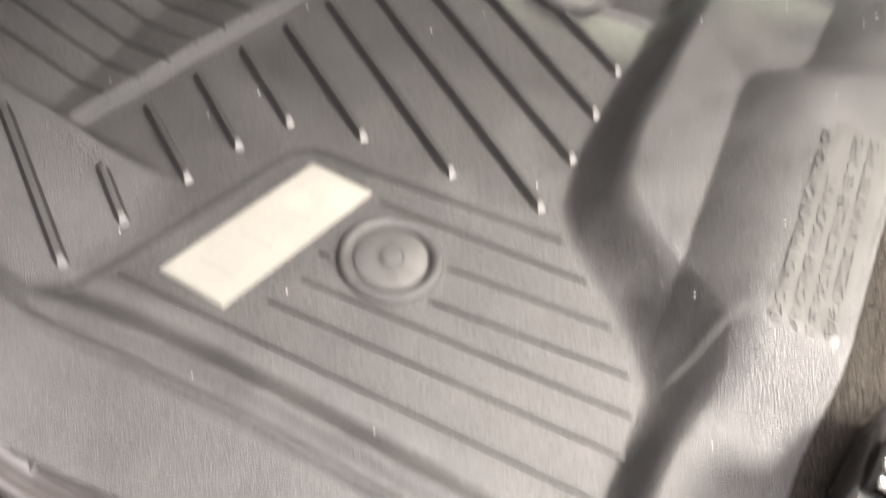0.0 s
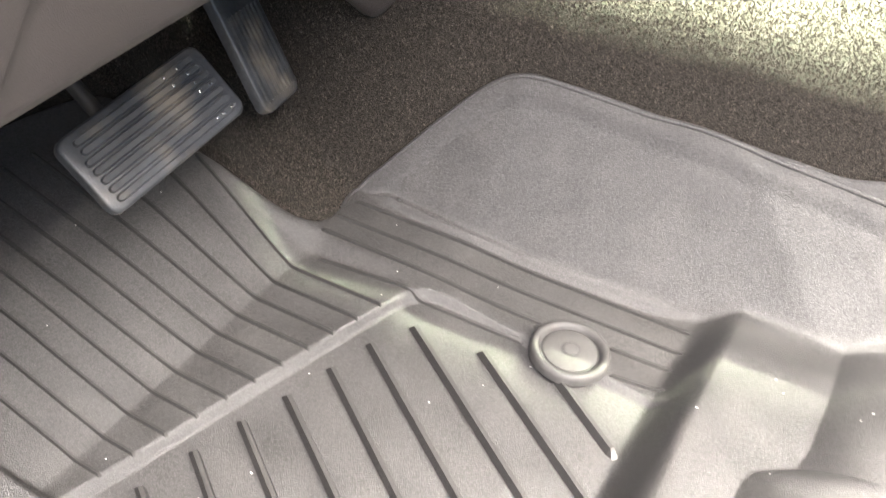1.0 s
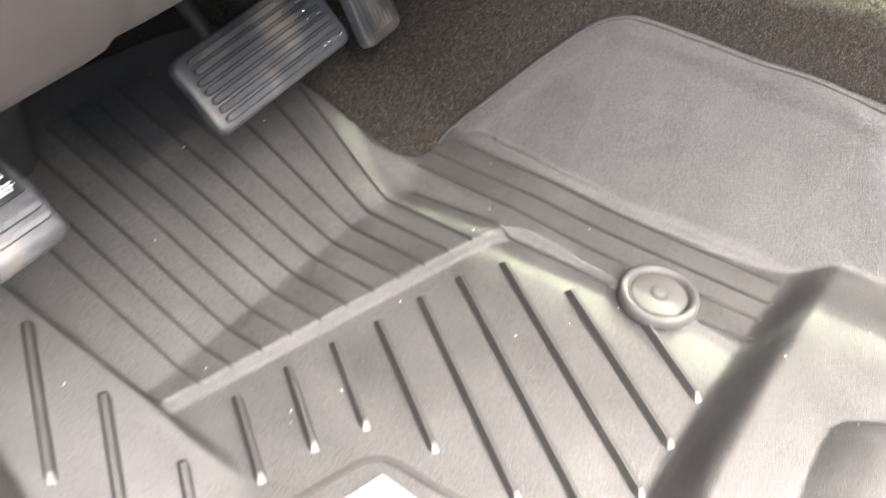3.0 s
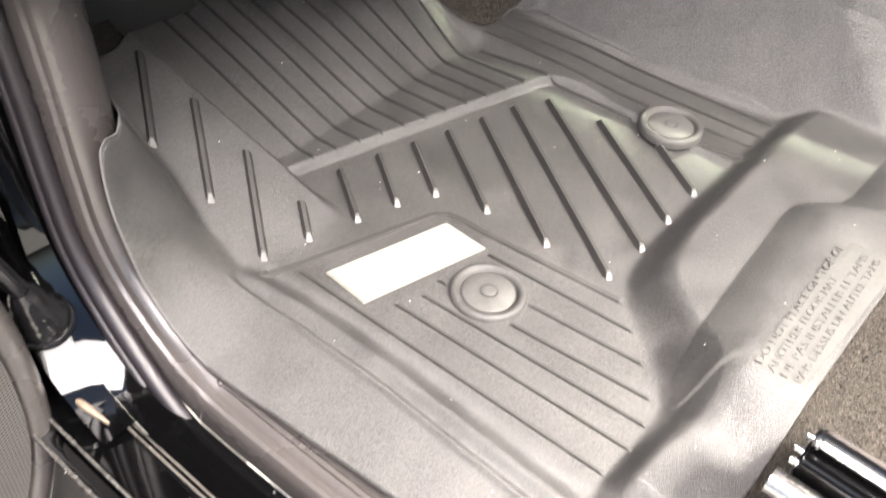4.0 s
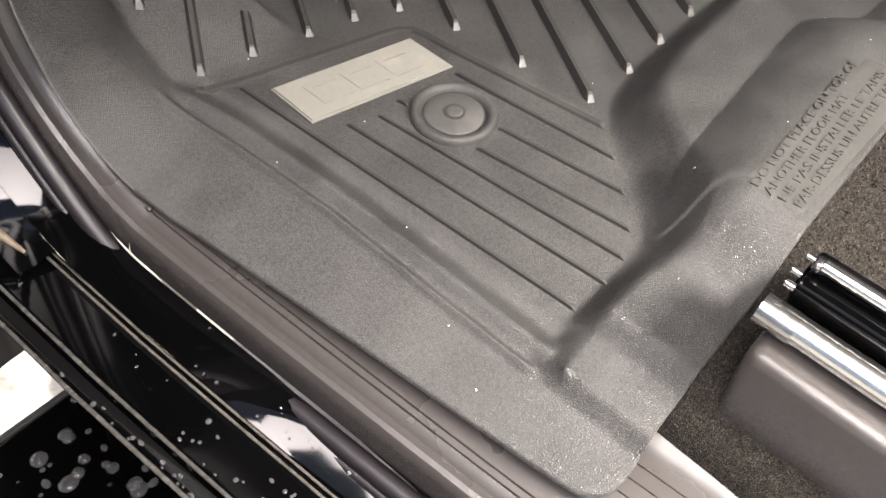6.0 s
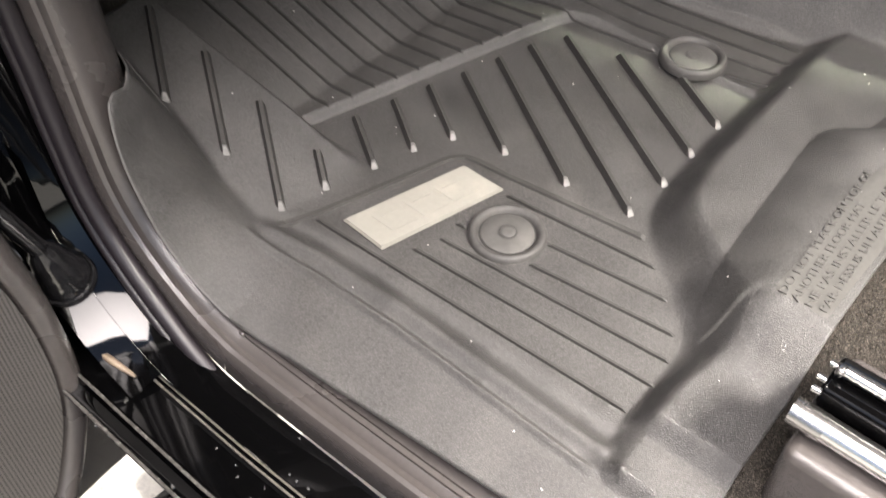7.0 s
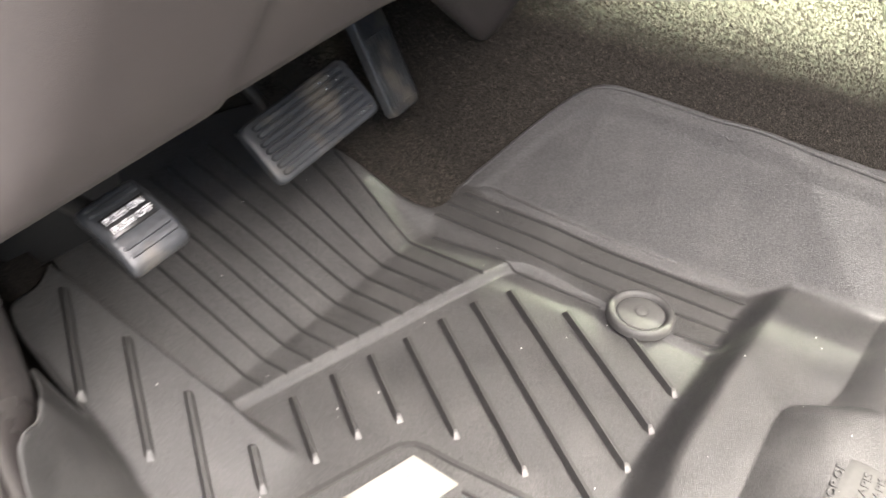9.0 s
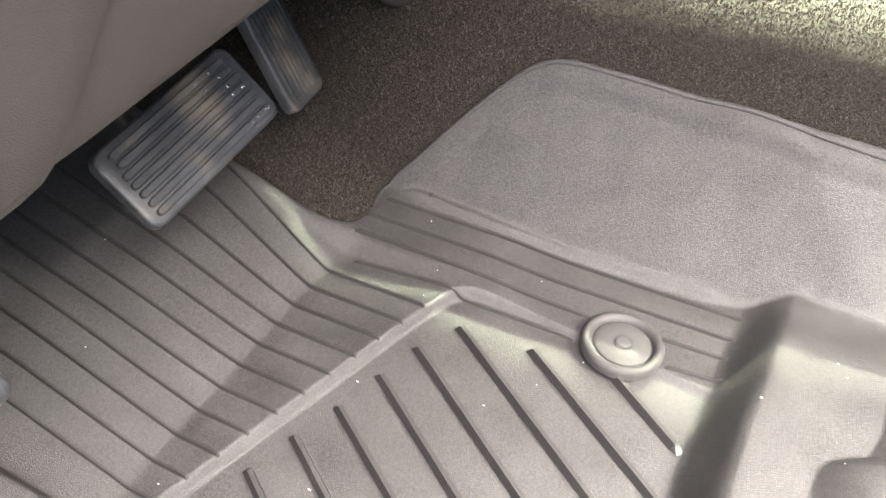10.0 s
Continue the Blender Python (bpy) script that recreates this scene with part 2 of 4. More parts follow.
def floor_z(x, y, carpet=False):
    z = np.zeros_like(x)
    dp = behind_edge(x, y, PLATFORM)
    # the toe part beyond the ridge, and its ramp to the bulkhead
    d = 0.011 * np.logaddexp((y - ridge_y(x)) / 0.011, (x - 0.272) / 0.011)
    z = z + 0.009 * ss(-0.001, 0.0058, d) * (1 - 0.45 * ss(0.15, 0.07, y)) * (1 - ss(0.0, 0.03, dp))
    crease = 0.229 + 0.05 * (x - 0.08)
    fall = 0.11 * np.clip(d, 0, 0.09) * (1 - ss(0.255, 0.28, x)) * (1 - ss(0.0, 0.004, y - crease))
    low = 0.11 * np.clip(crease - ridge_y(x), 0, 0.09) * (1 - ss(0.255, 0.28, x)) * ss(0.0, 0.004, y - crease)
    z = z - fall - low * (1 - ss(0.235, 0.34, y))
    z = z + 0.315 * soft(y - crease, 0.0022) * (1 - ss(0.262, 0.29, x))
    if carpet:
        z = z + 0.55 * soft(y - 0.275, 0.03) * ss(0.262, 0.30, x) + 0.9 * soft(y - 0.50, 0.03)
    # the foot rest
    xd = line(y, [(0.12, -0.012), (0.205, -0.018), (0.369, -0.042), (0.6, -0.07)])
    w = ss(-0.002, 0.012, xd - x)
    foot = 0.37 * soft(y - 0.137, 0.005)
    z = z * (1 - w) + foot * w
    # the bead and the ledge on the sill
    xb = line(y, [(-0.3, -0.106), (-0.165, -0.107), (0.0, -0.107), (0.08, -0.112), (0.13, -0.119), (0.3, -0.119)])
    keep = 1 - ss(0.125, 0.15, y)
    back = ss(-0.172, -0.160, y)
    z = z + 0.0062 * np.exp(-((x - xb) / 0.0064) ** 2) * keep * back
    z = z + 0.0040 * np.exp(-((x - xb + 0.0145) / 0.0026) ** 2) * keep * back
    z = z - 0.0022 * np.exp(-((x - xb - 0.015) / 0.005) ** 2) * keep * back
    z = z - 0.27 * soft(xb - 0.016 - x, 0.003) * (1 - ss(0.11, 0.19, y))
    # the lip that climbs the pillar
    xl = line(y, [(0.0, -0.135), (0.135, -0.118), (0.187, -0.119), (0.234, -0.112), (0.30, -0.108), (0.6, -0.11)])
    u = soft((xl - x) / (xl + 0.190), 0.022)
    rise = line(y, [(0.07, 0.0), (0.10, 0.006), (0.13, 0.022), (0.155, 0.042), (0.175, 0.073), (0.19, 0.108), (0.2125, 0.185), (0.245, 0.205), (0.26, 0.21)])
    z = z + rise * u
    # the raised platform under the seat
    xs = x - 0.022 * ss(-0.195, -0.150, y)
    top = 0.011 * ss(-0.124, -0.112, x) + 0.012 * ss(-0.086, -0.070, x) + 0.013 * ss(-0.018, 0.030, xs)
    z = z + top * (1 - 0.3 * ss(0.325, 0.385, x)) * ss(0.0, 0.036 - 0.013 * ss(0.02, -0.05, x), dp)
    z = z + 0.0030 * np.exp(-((x + 0.114) ** 2 + (y + 0.181) ** 2) / 0.0028 ** 2)
    yb = line(x, [(-0.2, -0.152), (0.03, -0.1465), (0.12, -0.138), (0.205, -0.1305), (0.222, -0.131), (0.233, -0.136), (0.242, -0.147), (0.250, -0.157), (0.27, -0.161), (0.8, -0.158)])
    u = np.clip((yb - y) / 0.052, 0, 1)
    z = z + 0.021 * (0.8 * (1 - (1 - u) ** 2.4) + 0.2 * u * u * (3 - 2 * u)) * ss(-0.026, 0.040, xs)
    # the flank of the tunnel
    xw = line(y, [(-0.3, 0.402), (-0.055, 0.376), (0.06, 0.357), (0.14, 0.346), (0.30, 0.343), (0.6, 0.34)])
    flank = 1.95 * (x - xw) + 0.011
    crown = 0.172 + 0.30 * (np.minimum(x, 0.47) - 0.43) + 0.05 * np.maximum(x - 0.47, 0)
    flank = -0.008 * np.logaddexp(-flank / 0.008, -crown / 0.008)
    z = z + 0.0055 * np.exp(-((x - xw + 0.001) / 0.006) ** 2) * ss(-0.05, -0.02, y) * ss(0.24, 0.22, y)
    if not carpet:
        rx, ry = [2.1 * a for a, b in RIM_LINE], [b for a, b in RIM_LINE]
        near = np.full(x.shape, 9.0)
        for ax, ay, bx, by in zip(rx, ry, rx[1:], ry[1:]):
            ux, uy = bx - ax, by - ay
            t = np.clip(((2.1 * x - ax) * ux + (y - ay) * uy) / (ux * ux + uy * uy), 0, 1)
            near = np.minimum(near, np.hypot(2.1 * x - ax - t * ux, y - ay - t * uy))
        flank = flank + 0.0045 - 0.0065 * ss(0.0130, 0.0175, near)
    fillet = 0.0025 + 0.0008 * ss(-0.02, -0.07, y)
    z = fillet * np.logaddexp(z / fillet, flank / fillet)
    return z


NX, NY = 460, 480
X0, X1, Y0, Y1 = -0.21, 0.45, -0.25, 0.46
GX, GY = np.meshgrid(np.linspace(X0, X1, NX), np.linspace(Y0, Y1, NY), indexing="ij")
GZ = floor_z(GX, GY)


def z_at(x, y):
    """The floor's height at one place, from the grid."""
    i, j = (x - X0) / (X1 - X0) * (NX - 1), (y - Y0) / (Y1 - Y0) * (NY - 1)
    a, b = int(np.clip(i, 0, NX - 2)), int(np.clip(j, 0, NY - 2))
    s, t = i - a, j - b
    return float((1 - s) * (1 - t) * GZ[a, b] + s * (1 - t) * GZ[a + 1, b] + (1 - s) * t * GZ[a, b + 1] + s * t * GZ[a + 1, b + 1])


OUTLINE = [(-0.157, -0.214), (-0.152, -0.230), (-0.138, -0.239), (-0.096, -0.236), (0.0, -0.233), (0.10, -0.230), (0.30, -0.226), (0.449, -0.222),
           (0.441, -0.10), (0.434, -0.036), (0.422, 0.043), (0.416, 0.09), (0.413, 0.112), (0.4102, 0.132), (0.4065, 0.148), (0.4025, 0.161), (0.396, 0.174), (0.384, 0.1915), (0.370, 0.2105), (0.356, 0.2295), (0.346, 0.243), (0.335, 0.2485),
           (0.312, 0.244), (0.296, 0.243), (0.284, 0.248), (0.277, 0.258), (0.272, 0.275), (0.262, 0.34), (0.25, 0.40), (0.235, 0.44), (0.15, 0.452), (0.0, 0.452), (-0.03, 0.44), (-0.034, 0.40), (-0.044, 0.375), (-0.07, 0.357), (-0.099, 0.350), (-0.112, 0.30), (-0.112, 0.262), (-0.117, 0.244), (-0.128, 0.240), (-0.141, 0.247), (-0.147, 0.232), (-0.155, 0.215), (-0.166, 0.203),
           (-0.180, 0.1955), (-0.188, 0.189), (-0.195, 0.175), (-0.196, 0.155), (-0.193, 0.13), (-0.189, 0.10), (-0.182, 0.05), (-0.172, -0.05), (-0.163, -0.15)]


def closed_curve(points, n=8):
    p = [Vector((*q, 0)) for q in points]
    k, out = len(p), []
    for i in range(k):
        a, b, c, d = p[i - 1], p[i], p[(i + 1) % k], p[(i + 2) % k]
        for s in range(n):
            t = s / n
            q = 0.5 * (2 * b + (c - a) * t + (2 * a - 5 * b + 4 * c - d) * t * t + (3 * b - a - 3 * c + d) * t ** 3)
            out.append((q.x, q.y))
    return np.array(out)


def inside(px, py, poly):
    hit = np.zeros(px.shape, bool)
    for (ax, ay), (bx, by) in zip(poly, np.roll(poly, -1, 0)):
        if ay == by:
            continue
        hit ^= ((ay > py) != (by > py)) & (px < (bx - ax) * (py - ay) / (by - ay) + ax)
    return hit


def sheet_from_grid(gx, gy, gz, poly, thick):
    """A moulded sheet: the grid cut along an outline, with a turned-down edge."""
    cx, cy = (gx[:-1, :-1] + gx[1:, 1:]) / 2, (gy[:-1, :-1] + gy[1:, 1:]) / 2
    keep = inside(cx, cy, poly)
    ny = gx.shape[1]
    ii, jj = np.nonzero(keep)
    quads = np.stack([ii * ny + jj, (ii + 1) * ny + jj, (ii + 1) * ny + jj + 1, ii * ny + jj + 1], 1)
    count = {}
    for q in quads:
        for k in range(4):
            a, b = int(q[k]), int(q[(k + 1) % 4])
            if (b, a) in count:
                del count[(b, a)]
            else:
                count[(a, b)] = 1
    edge = sorted({v for pair in count for v in pair})
    vx, vy, vz = gx.ravel().copy(), gy.ravel().copy(), gz.ravel().copy()
    a, b = poly, np.roll(poly, -1, 0)
    ab = b - a
    for v in edge:
        p = np.array([vx[v], vy[v]])
        t = np.clip(((p - a) * ab).sum(1) / (ab ** 2).sum(1), 0, 1)
        near = a + t[:, None] * ab
        n = near[((near - p) ** 2).sum(1).argmin()]
        vx[v], vy[v] = n
    vz2 = vz.copy()
    for v in edge:
        vz2[v] = z_at(vx[v], vy[v])
    used = np.unique(quads)
    index = -np.ones(gx.size, int)
    index[used] = np.arange(len(used))
    verts = [tuple(q) for q in np.stack([vx[used], vy[used], vz2[used]], 1)]
    faces = [tuple(q) for q in index[quads]]
    low = {}
    for v in edge:
        low[v] = len(verts)
        verts.append((vx[v], vy[v], vz2[v] - thick))
    for p, q in count:
        faces.append((index[q], index[p], low[p], low[q]))
    return verts, faces


# ---- floor mat ----
mat = thing("floor_mat", "scuffed black moulded rubber floor mat with ribs, on carpet", "floor mat")
v, f = sheet_from_grid(GX, GY, GZ, closed_curve(OUTLINE), 0.004)
mesh_object("mat_sheet", v, f, RUBBER, mat)


def rib(points, width, height, parent=mat, taper=0.0035, top=0.32):
    """A raised rib with sloped sides that follows the floor."""
    pts = [Vector((*p, 0)) for p in points]
    dense = []
    for a, b in zip(pts, pts[1:]):
        k = max(2, int((b - a).length / 0.006))
        dense += [a.lerp(b, i / k) for i in range(k)]
    dense.append(pts[-1])
    length = [0.0]
    for a, b in zip(dense, dense[1:]):
        length.append(length[-1] + (b - a).length)
    dense.insert(1, dense[0].lerp(dense[1], min(0.9, taper / max(length[1], 1e-6))))
    dense.insert(-1, dense[-1].lerp(dense[-2], min(0.9, taper / max(length[-1] - length[-2], 1e-6))))
    verts, faces = [], []
    for i, p in enumerate(dense):
        d = (dense[min(i + 1, len(dense) - 1)] - dense[max(i - 1, 0)]).normalized()
        s = Vector((-d.y, d.x, 0))
        h = 0.0 if i in (0, len(dense) - 1) else height
        for off, up in ((-0.5, -0.001), (-top, h), (top, h), (0.5, -0.001)):
            q = p + s * off * width
            verts.append((q.x, q.y, z_at(q.x, q.y) + up))
    for i in range(len(dense) - 1):
        for k in range(3):
            faces.append((4 * i + k, 4 * i + k + 1, 4 * i + 5 + k, 4 * i + 4 + k))
    return mesh_object("rib", verts, faces, RIB, parent, smooth=False)


def lit_tip(a, b, height):
    """The end of a rib, a little pale wedge that paints the light on its slope."""
    a, b = Vector((*a, 0)), Vector((*b, 0))
    d = (b - a).normalized()
    side = Vector((-d.y, d.x, 0))
    back = b - d * 0.0048
    top = [back + side * 0.0011, back - side * 0.0011]
    low = [b - side * 0.0026 + d * 0.0003, b + side * 0.0026 + d * 0.0003]
    verts = [(p.x, p.y, z_at(p.x, p.y) + height + 0.0003) for p in top] + [(p.x, p.y, z_at(p.x, p.y) + 0.0003) for p in low]
    verts += [(p.x, p.y, z_at(p.x, p.y) - 0.0006) for p in (*top, *low)]
    mesh_object("lit_tip", verts, [(0, 1, 2, 3), (1, 5, 6, 2), (3, 7, 4, 0), (2, 6, 7, 3), (0, 4, 5, 1)], PALE, mat, smooth=False, label="rib end, the light it catches painted pale")


# the slanting ribs of the heel panel
for a, b in (((0.020, 0.185), (-0.016, 0.126)), ((0.059, 0.177), (0.021, 0.117)), ((0.095, 0.168), (0.054, 0.103)), ((0.130, 0.158), (0.069, 0.059)),
             ((0.168, 0.149), (0.073, -0.001)), ((0.204, 0.140), (0.079, -0.058)), ((0.238, 0.124), (0.125, -0.059)), ((0.247, 0.070), (0.170, -0.056)),
             ((0.256, 0.010), (0.217, -0.053))):
    rib((a, b), 0.0076, 0.0064, taper=0.005, top=0.20)
    lit_tip(a, b, 0.0056)
# the ribs of the foot rest
for a, b in (((-0.057, 0.345), (-0.107, 0.264)), ((-0.049, 0.287), (-0.101, 0.203)), ((-0.045, 0.227), (-0.100, 0.143)), ((-0.039, 0.168), (-0.060, 0.136))):
    rib((a, b), 0.0082, 0.0054, taper=0.005, top=0.20)
    lit_tip(a, b, 0.0048)
# the fine ribs of the toe part
for k in range(11):
    x = 0.008 + 0.0227 * k
    fan = (-0.006, -0.006, -0.006, -0.0065, -0.009, -0.0095, -0.009, -0.007, -0.001, 0.0115, 0.0195)[k]
    rib(((x, ridge_y(x) + 0.0040), (x, 0.236), (x + 0.56 * fan, 0.30), (x + fan, 0.35), (x + 1.6 * fan, 0.42 if k < 10 else 0.365)), 0.0030, 0.0030, taper=0.001, top=0.24)
for a, b in (((0.273, 0.047), (0.2545, 0.226)), ((0.2955, 0.043), (0.2775, 0.240)), ((0.332, -0.058), (0.299, 0.242)), ((0.357, -0.056), (0.3245, 0.240)),
             ((0.311, -0.058), (0.304, -0.007)), ((0.288, -0.060), (0.280, -0.020))):
    rib((a, b), 0.0028, 0.0026)
# the fine ribs beside the badge
for a, b in (((-0.087, 0.119), (-0.071, -0.158)), ((-0.059, 0.043), (-0.043, -0.160)), ((-0.038, 0.035), (-0.0195, -0.157)), ((-0.018, 0.037), (-0.0165, 0.026)),
             ((-0.013, -0.031), (0.002, -0.147)), ((0.012, -0.029), (0.025, -0.126)), ((0.032, 0.028), (0.046, -0.103))):
    rib((a, b), 0.0029, 0.0025)
# the raised border round the badge
rib(((-0.112, 0.135), (-0.087, 0.124), (0.026, 0.0925), (0.036, 0.089), (0.0445, 0.081), (0.0475, 0.070), (0.049, 0.050), (0.066, -0.080)), 0.0060, 0.0022)


def badge():
    """A pale slanting plate with three low raised shapes."""
    c = [(-0.074, 0.1015), (0.035, 0.0745), (0.035, 0.033), (-0.076, 0.0585)]
    bm = bmesh.new()
    lo = [bm.verts.new((x, y, 0.0005)) for x, y in c]
    hi = [bm.verts.new((x, y, 0.0030)) for x, y in c]
    bm.faces.new(hi)
    for k in range(4):
        bm.faces.new((lo[k], lo[(k + 1) % 4], hi[(k + 1) % 4], hi[k]))
    bmesh.ops.bevel(bm, geom=[e for e in bm.edges if e.verts[0] in hi and e.verts[1] in hi], offset=0.0012, segments=2, affect="EDGES")
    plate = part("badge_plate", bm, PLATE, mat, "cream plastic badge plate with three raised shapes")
    o, u, w = Vector((-0.0755, 0.080, 0)), Vector((0.110, -0.0262, 0)), Vector((0.0, 0.0425, 0))

    def raised(corners):
        b2 = bmesh.new()
        low = [b2.verts.new(o + u * s + w * t + Vector((0, 0, 0.002))) for s, t in corners]
        top = [b2.verts.new(o + u * s + w * t + Vector((0, 0, 0.0037))) for s, t in corners]
        b2.faces.new(top)
        for k in range(len(corners)):
            n = (k + 1) % len(corners)
            b2.faces.new((low[k], low[n], top[n], top[k]))
        part("raised_shape", b2, PLATE, plate, smooth=False)

    for s0, s1 in ((0.16, 0.36), (0.41, 0.61), (0.66, 0.86)):
        for t0, t1 in ((0.16, 0.27), (-0.27, -0.16)):
            raised([(s0, t0), (s1, t0), (s1, t1), (s0, t1)])
        raised([(s0, -0.16), (s0 + 0.04, -0.16), (s0 + 0.04, 0.16), (s0, 0.16)])


badge()


def retainer(x, y, z, tilt):
    """A round fastener: a ring in the mat, a disc and a centre post."""
    m = pose(x, y, z, *tilt)
    ring = lathe([(0.0215, -0.004), (0.0305, -0.004), (0.0305, 0.001), (0.0290, 0.0042), (0.0270, 0.0050), (0.0245, 0.0042), (0.0222, 0.0008), (0.0215, -0.004)])
    bmesh.ops.remove_doubles(ring, verts=ring.verts, dist=1e-6)
    r = part("retainer_ring", ring, RING, mat, m=m)
    # Flat dark disc paints the shade of the groove, which has no depth here.
    part("groove_shade", lathe([(0.0232, -0.004), (0.0232, 0.0004), (0.010, 0.0004)]), DARK, r, "flat dark disc painting the shade in the ring's groove", m=m)
    part("retainer_disc", lathe([(0.0205, -0.003), (0.0205, 0.0012), (0.0192, 0.0022), (0.0100, 0.0028), (0.0, 0.0029)][:4] + [(0.0062, 0.0029)]), DISC, r, "smooth dark grey plastic disc", m=m)
    # Dark ring paints the shade round the centre post.
    part("post_shade", lathe([(0.0076, 0.0022), (0.0076, 0.0032), (0.0050, 0.0032)]), DARK, r, m=m)
    part("centre_post", lathe([(0.0060, 0.001), (0.0060, 0.0036), (0.0052, 0.0042), (0.0030, 0.0044)]), DISC, r, m=m)


retainer(0.0, 0.0, 0.0, (0, 0, 0))
retainer(0.281, 0.013, 0.008, (0, 0, 0))

rng = random.Random(11)
lint_v, lint_f = [], []
for k in range(46):
    lx, ly = rng.uniform(-0.15, 0.33), rng.uniform(-0.20, 0.40)
    lr, la = rng.uniform(0.00022, 0.00045), rng.uniform(0, 3.1)
    lw = lr * rng.choice((1.0, 1.0, 2.2))
    dx, dy, b0 = math.cos(la), math.sin(la), len(lint_v)
    for p, q, h in ((-lw, -lr, 0.0004), (lw, -lr, 0.0004), (lw, lr, 0.0004), (-lw, lr, 0.0004), (0, 0, 0.0012)):
        xx, yy = lx + p * dx - q * dy, ly + p * dy + q * dx
        lint_v.append((xx, yy, z_at(xx, yy) + h))
    lint_f += [(b0, b0 + 1, b0 + 4), (b0 + 1, b0 + 2, b0 + 4), (b0 + 2, b0 + 3, b0 + 4), (b0 + 3, b0, b0 + 4)]
tagged(mesh_object("lint", lint_v, lint_f, LINT, None, False), "tiny white lint specks scattered on the floor mat", "lint", kind="stuff")

# ---- writing moulded into the mat ----
def writing(text, place, right, up, height, depth, material, parent, name="lettering", drape=False, width=0.0):
    """Raised letters that run along right, with their tops towards up."""
    cu = bpy.data.curves.new(name, "FONT")
    cu.body, cu.size, cu.extrude, cu.resolution_u = text, height / 0.70, depth, 2
    tmp = bpy.data.objects.new(name, cu)
    me = bpy.data.meshes.new_from_object(tmp)
    bpy.data.objects.remove(tmp)
    if width:
        k = width / max(q.co.x for q in me.vertices)
        me.transform(Matrix.Diagonal((k, 1, 1, 1)))
    x, y = Vector(right).normalized(), Vector(up).normalized()
    z = x.cross(y).normalized()
    y = z.cross(x)
    m = Matrix((x, y, z)).transposed().to_4x4()
    m.translation = place
    me.transform(m)
    me.materials.clear()
    me.materials.append(material)
    if drape:
        for q in me.vertices:
            q.co.z += z_at(q.co.x, q.co.y)
    ob = new(name, me)
    ob.parent = parent
    return ob


fx, fy = np.meshgrid(np.linspace(0.032, 0.192, 40), np.linspace(-0.2265, -0.1875, 14), indexing="ij")
fz = np.array([[z_at(a, b) for a, b in zip(p, q)] for p, q in zip(fx, fy)]) + 0.0006
fz[0, :] -= 0.0009
fz[-1, :] -= 0.0009
fz[:, 0] -= 0.0009
fz[:, -1] -= 0.0009
n1, n2 = fx.shape
mesh_object("text_field", np.stack([fx.ravel(), fy.ravel(), fz.ravel()], 1), [(i * n2 + j, (i + 1) * n2 + j, (i + 1) * n2 + j + 1, i * n2 + j + 1) for i in range(n1 - 1) for j in range(n2 - 1)], FIELD, mat, label="smooth paler rubber field")
for k, (text, x, w) in enumerate((("DO NOT PLACE ON TOP OF", 0.033, 0.147), ("ANOTHER FLOOR MAT", 0.033, 0.112), ("NE PAS INSTALLER LE TAPIS", 0.034, 0.150), ("PAR-DESSUS UN AUTRE TAPIS", 0.036, 0.150))):
    y = -0.1970 - 0.0088 * k
    writing(text, (x, y, 0.0009), (1, 0.062, 0), (0, 1, 0), 0.0056, 0.0006, LETTER, mat, drape=True, width=w)
part("rim_bead", tube([(p.x, p.y, z_at(p.x - 0.001, p.y) - 0.0012) for p in smooth_path([(a, b, 0) for a, b in RIM_LINE], 6)], 0.0024, 8), RUBBER, mat)
flap = [(-0.112, 0.262), (-0.117, 0.244), (-0.128, 0.240), (-0.141, 0.247), (-0.147, 0.232), (-0.155, 0.215), (-0.166, 0.203), (-0.180, 0.1955), (-0.188, 0.189), (-0.195, 0.175), (-0.196, 0.155), (-0.193, 0.13), (-0.189, 0.10)]
# Thin bead in the paler rubber along the flap's edge.
part("flap_edge", tube([(p.x, p.y, z_at(p.x, p.y) - 0.0006) for p in smooth_path([(a, b, 0) for a, b in flap], 8)], 0.0009, 6), PALE, mat, "thin pale flap edge")
part("knob", lathe([(0.0022, 0.0), (0.0020, 0.0012), (0.0010, 0.0020)], 10), RIB, mat, m=pose(0.344, 0.208, z_at(0.344, 0.208)))

# ---- carpet ----
cgx, cgy = np.meshgrid(np.linspace(-0.185, 1.05, 240), np.linspace(-0.75, 0.62, 240), indexing="ij")
cz = floor_z(cgx, np.maximum(cgy, -0.215), carpet=True)
cz = cz - 0.007
cz += 0.0012 * np.sin(cgx * 61 + 3 * np.sin(cgy * 23)) * np.sin(cgy * 47 + 2 * np.sin(cgx * 31))
cz -= 0.06 * ss(-0.088, -0.098, cgx)
v = np.stack([cgx.ravel(), cgy.ravel(), cz.ravel()], 1)
n1, n2 = cgx.shape
f = [(i * n2 + j, (i + 1) * n2 + j, (i + 1) * n2 + j + 1, i * n2 + j + 1) for i in range(n1 - 1) for j in range(n2 - 1)]
carpet = tagged(mesh_object("floor", v, f, CARPET), "dark brown-grey automotive carpet over floor and tunnel, sunlit on the flank", "carpet", kind="structure")


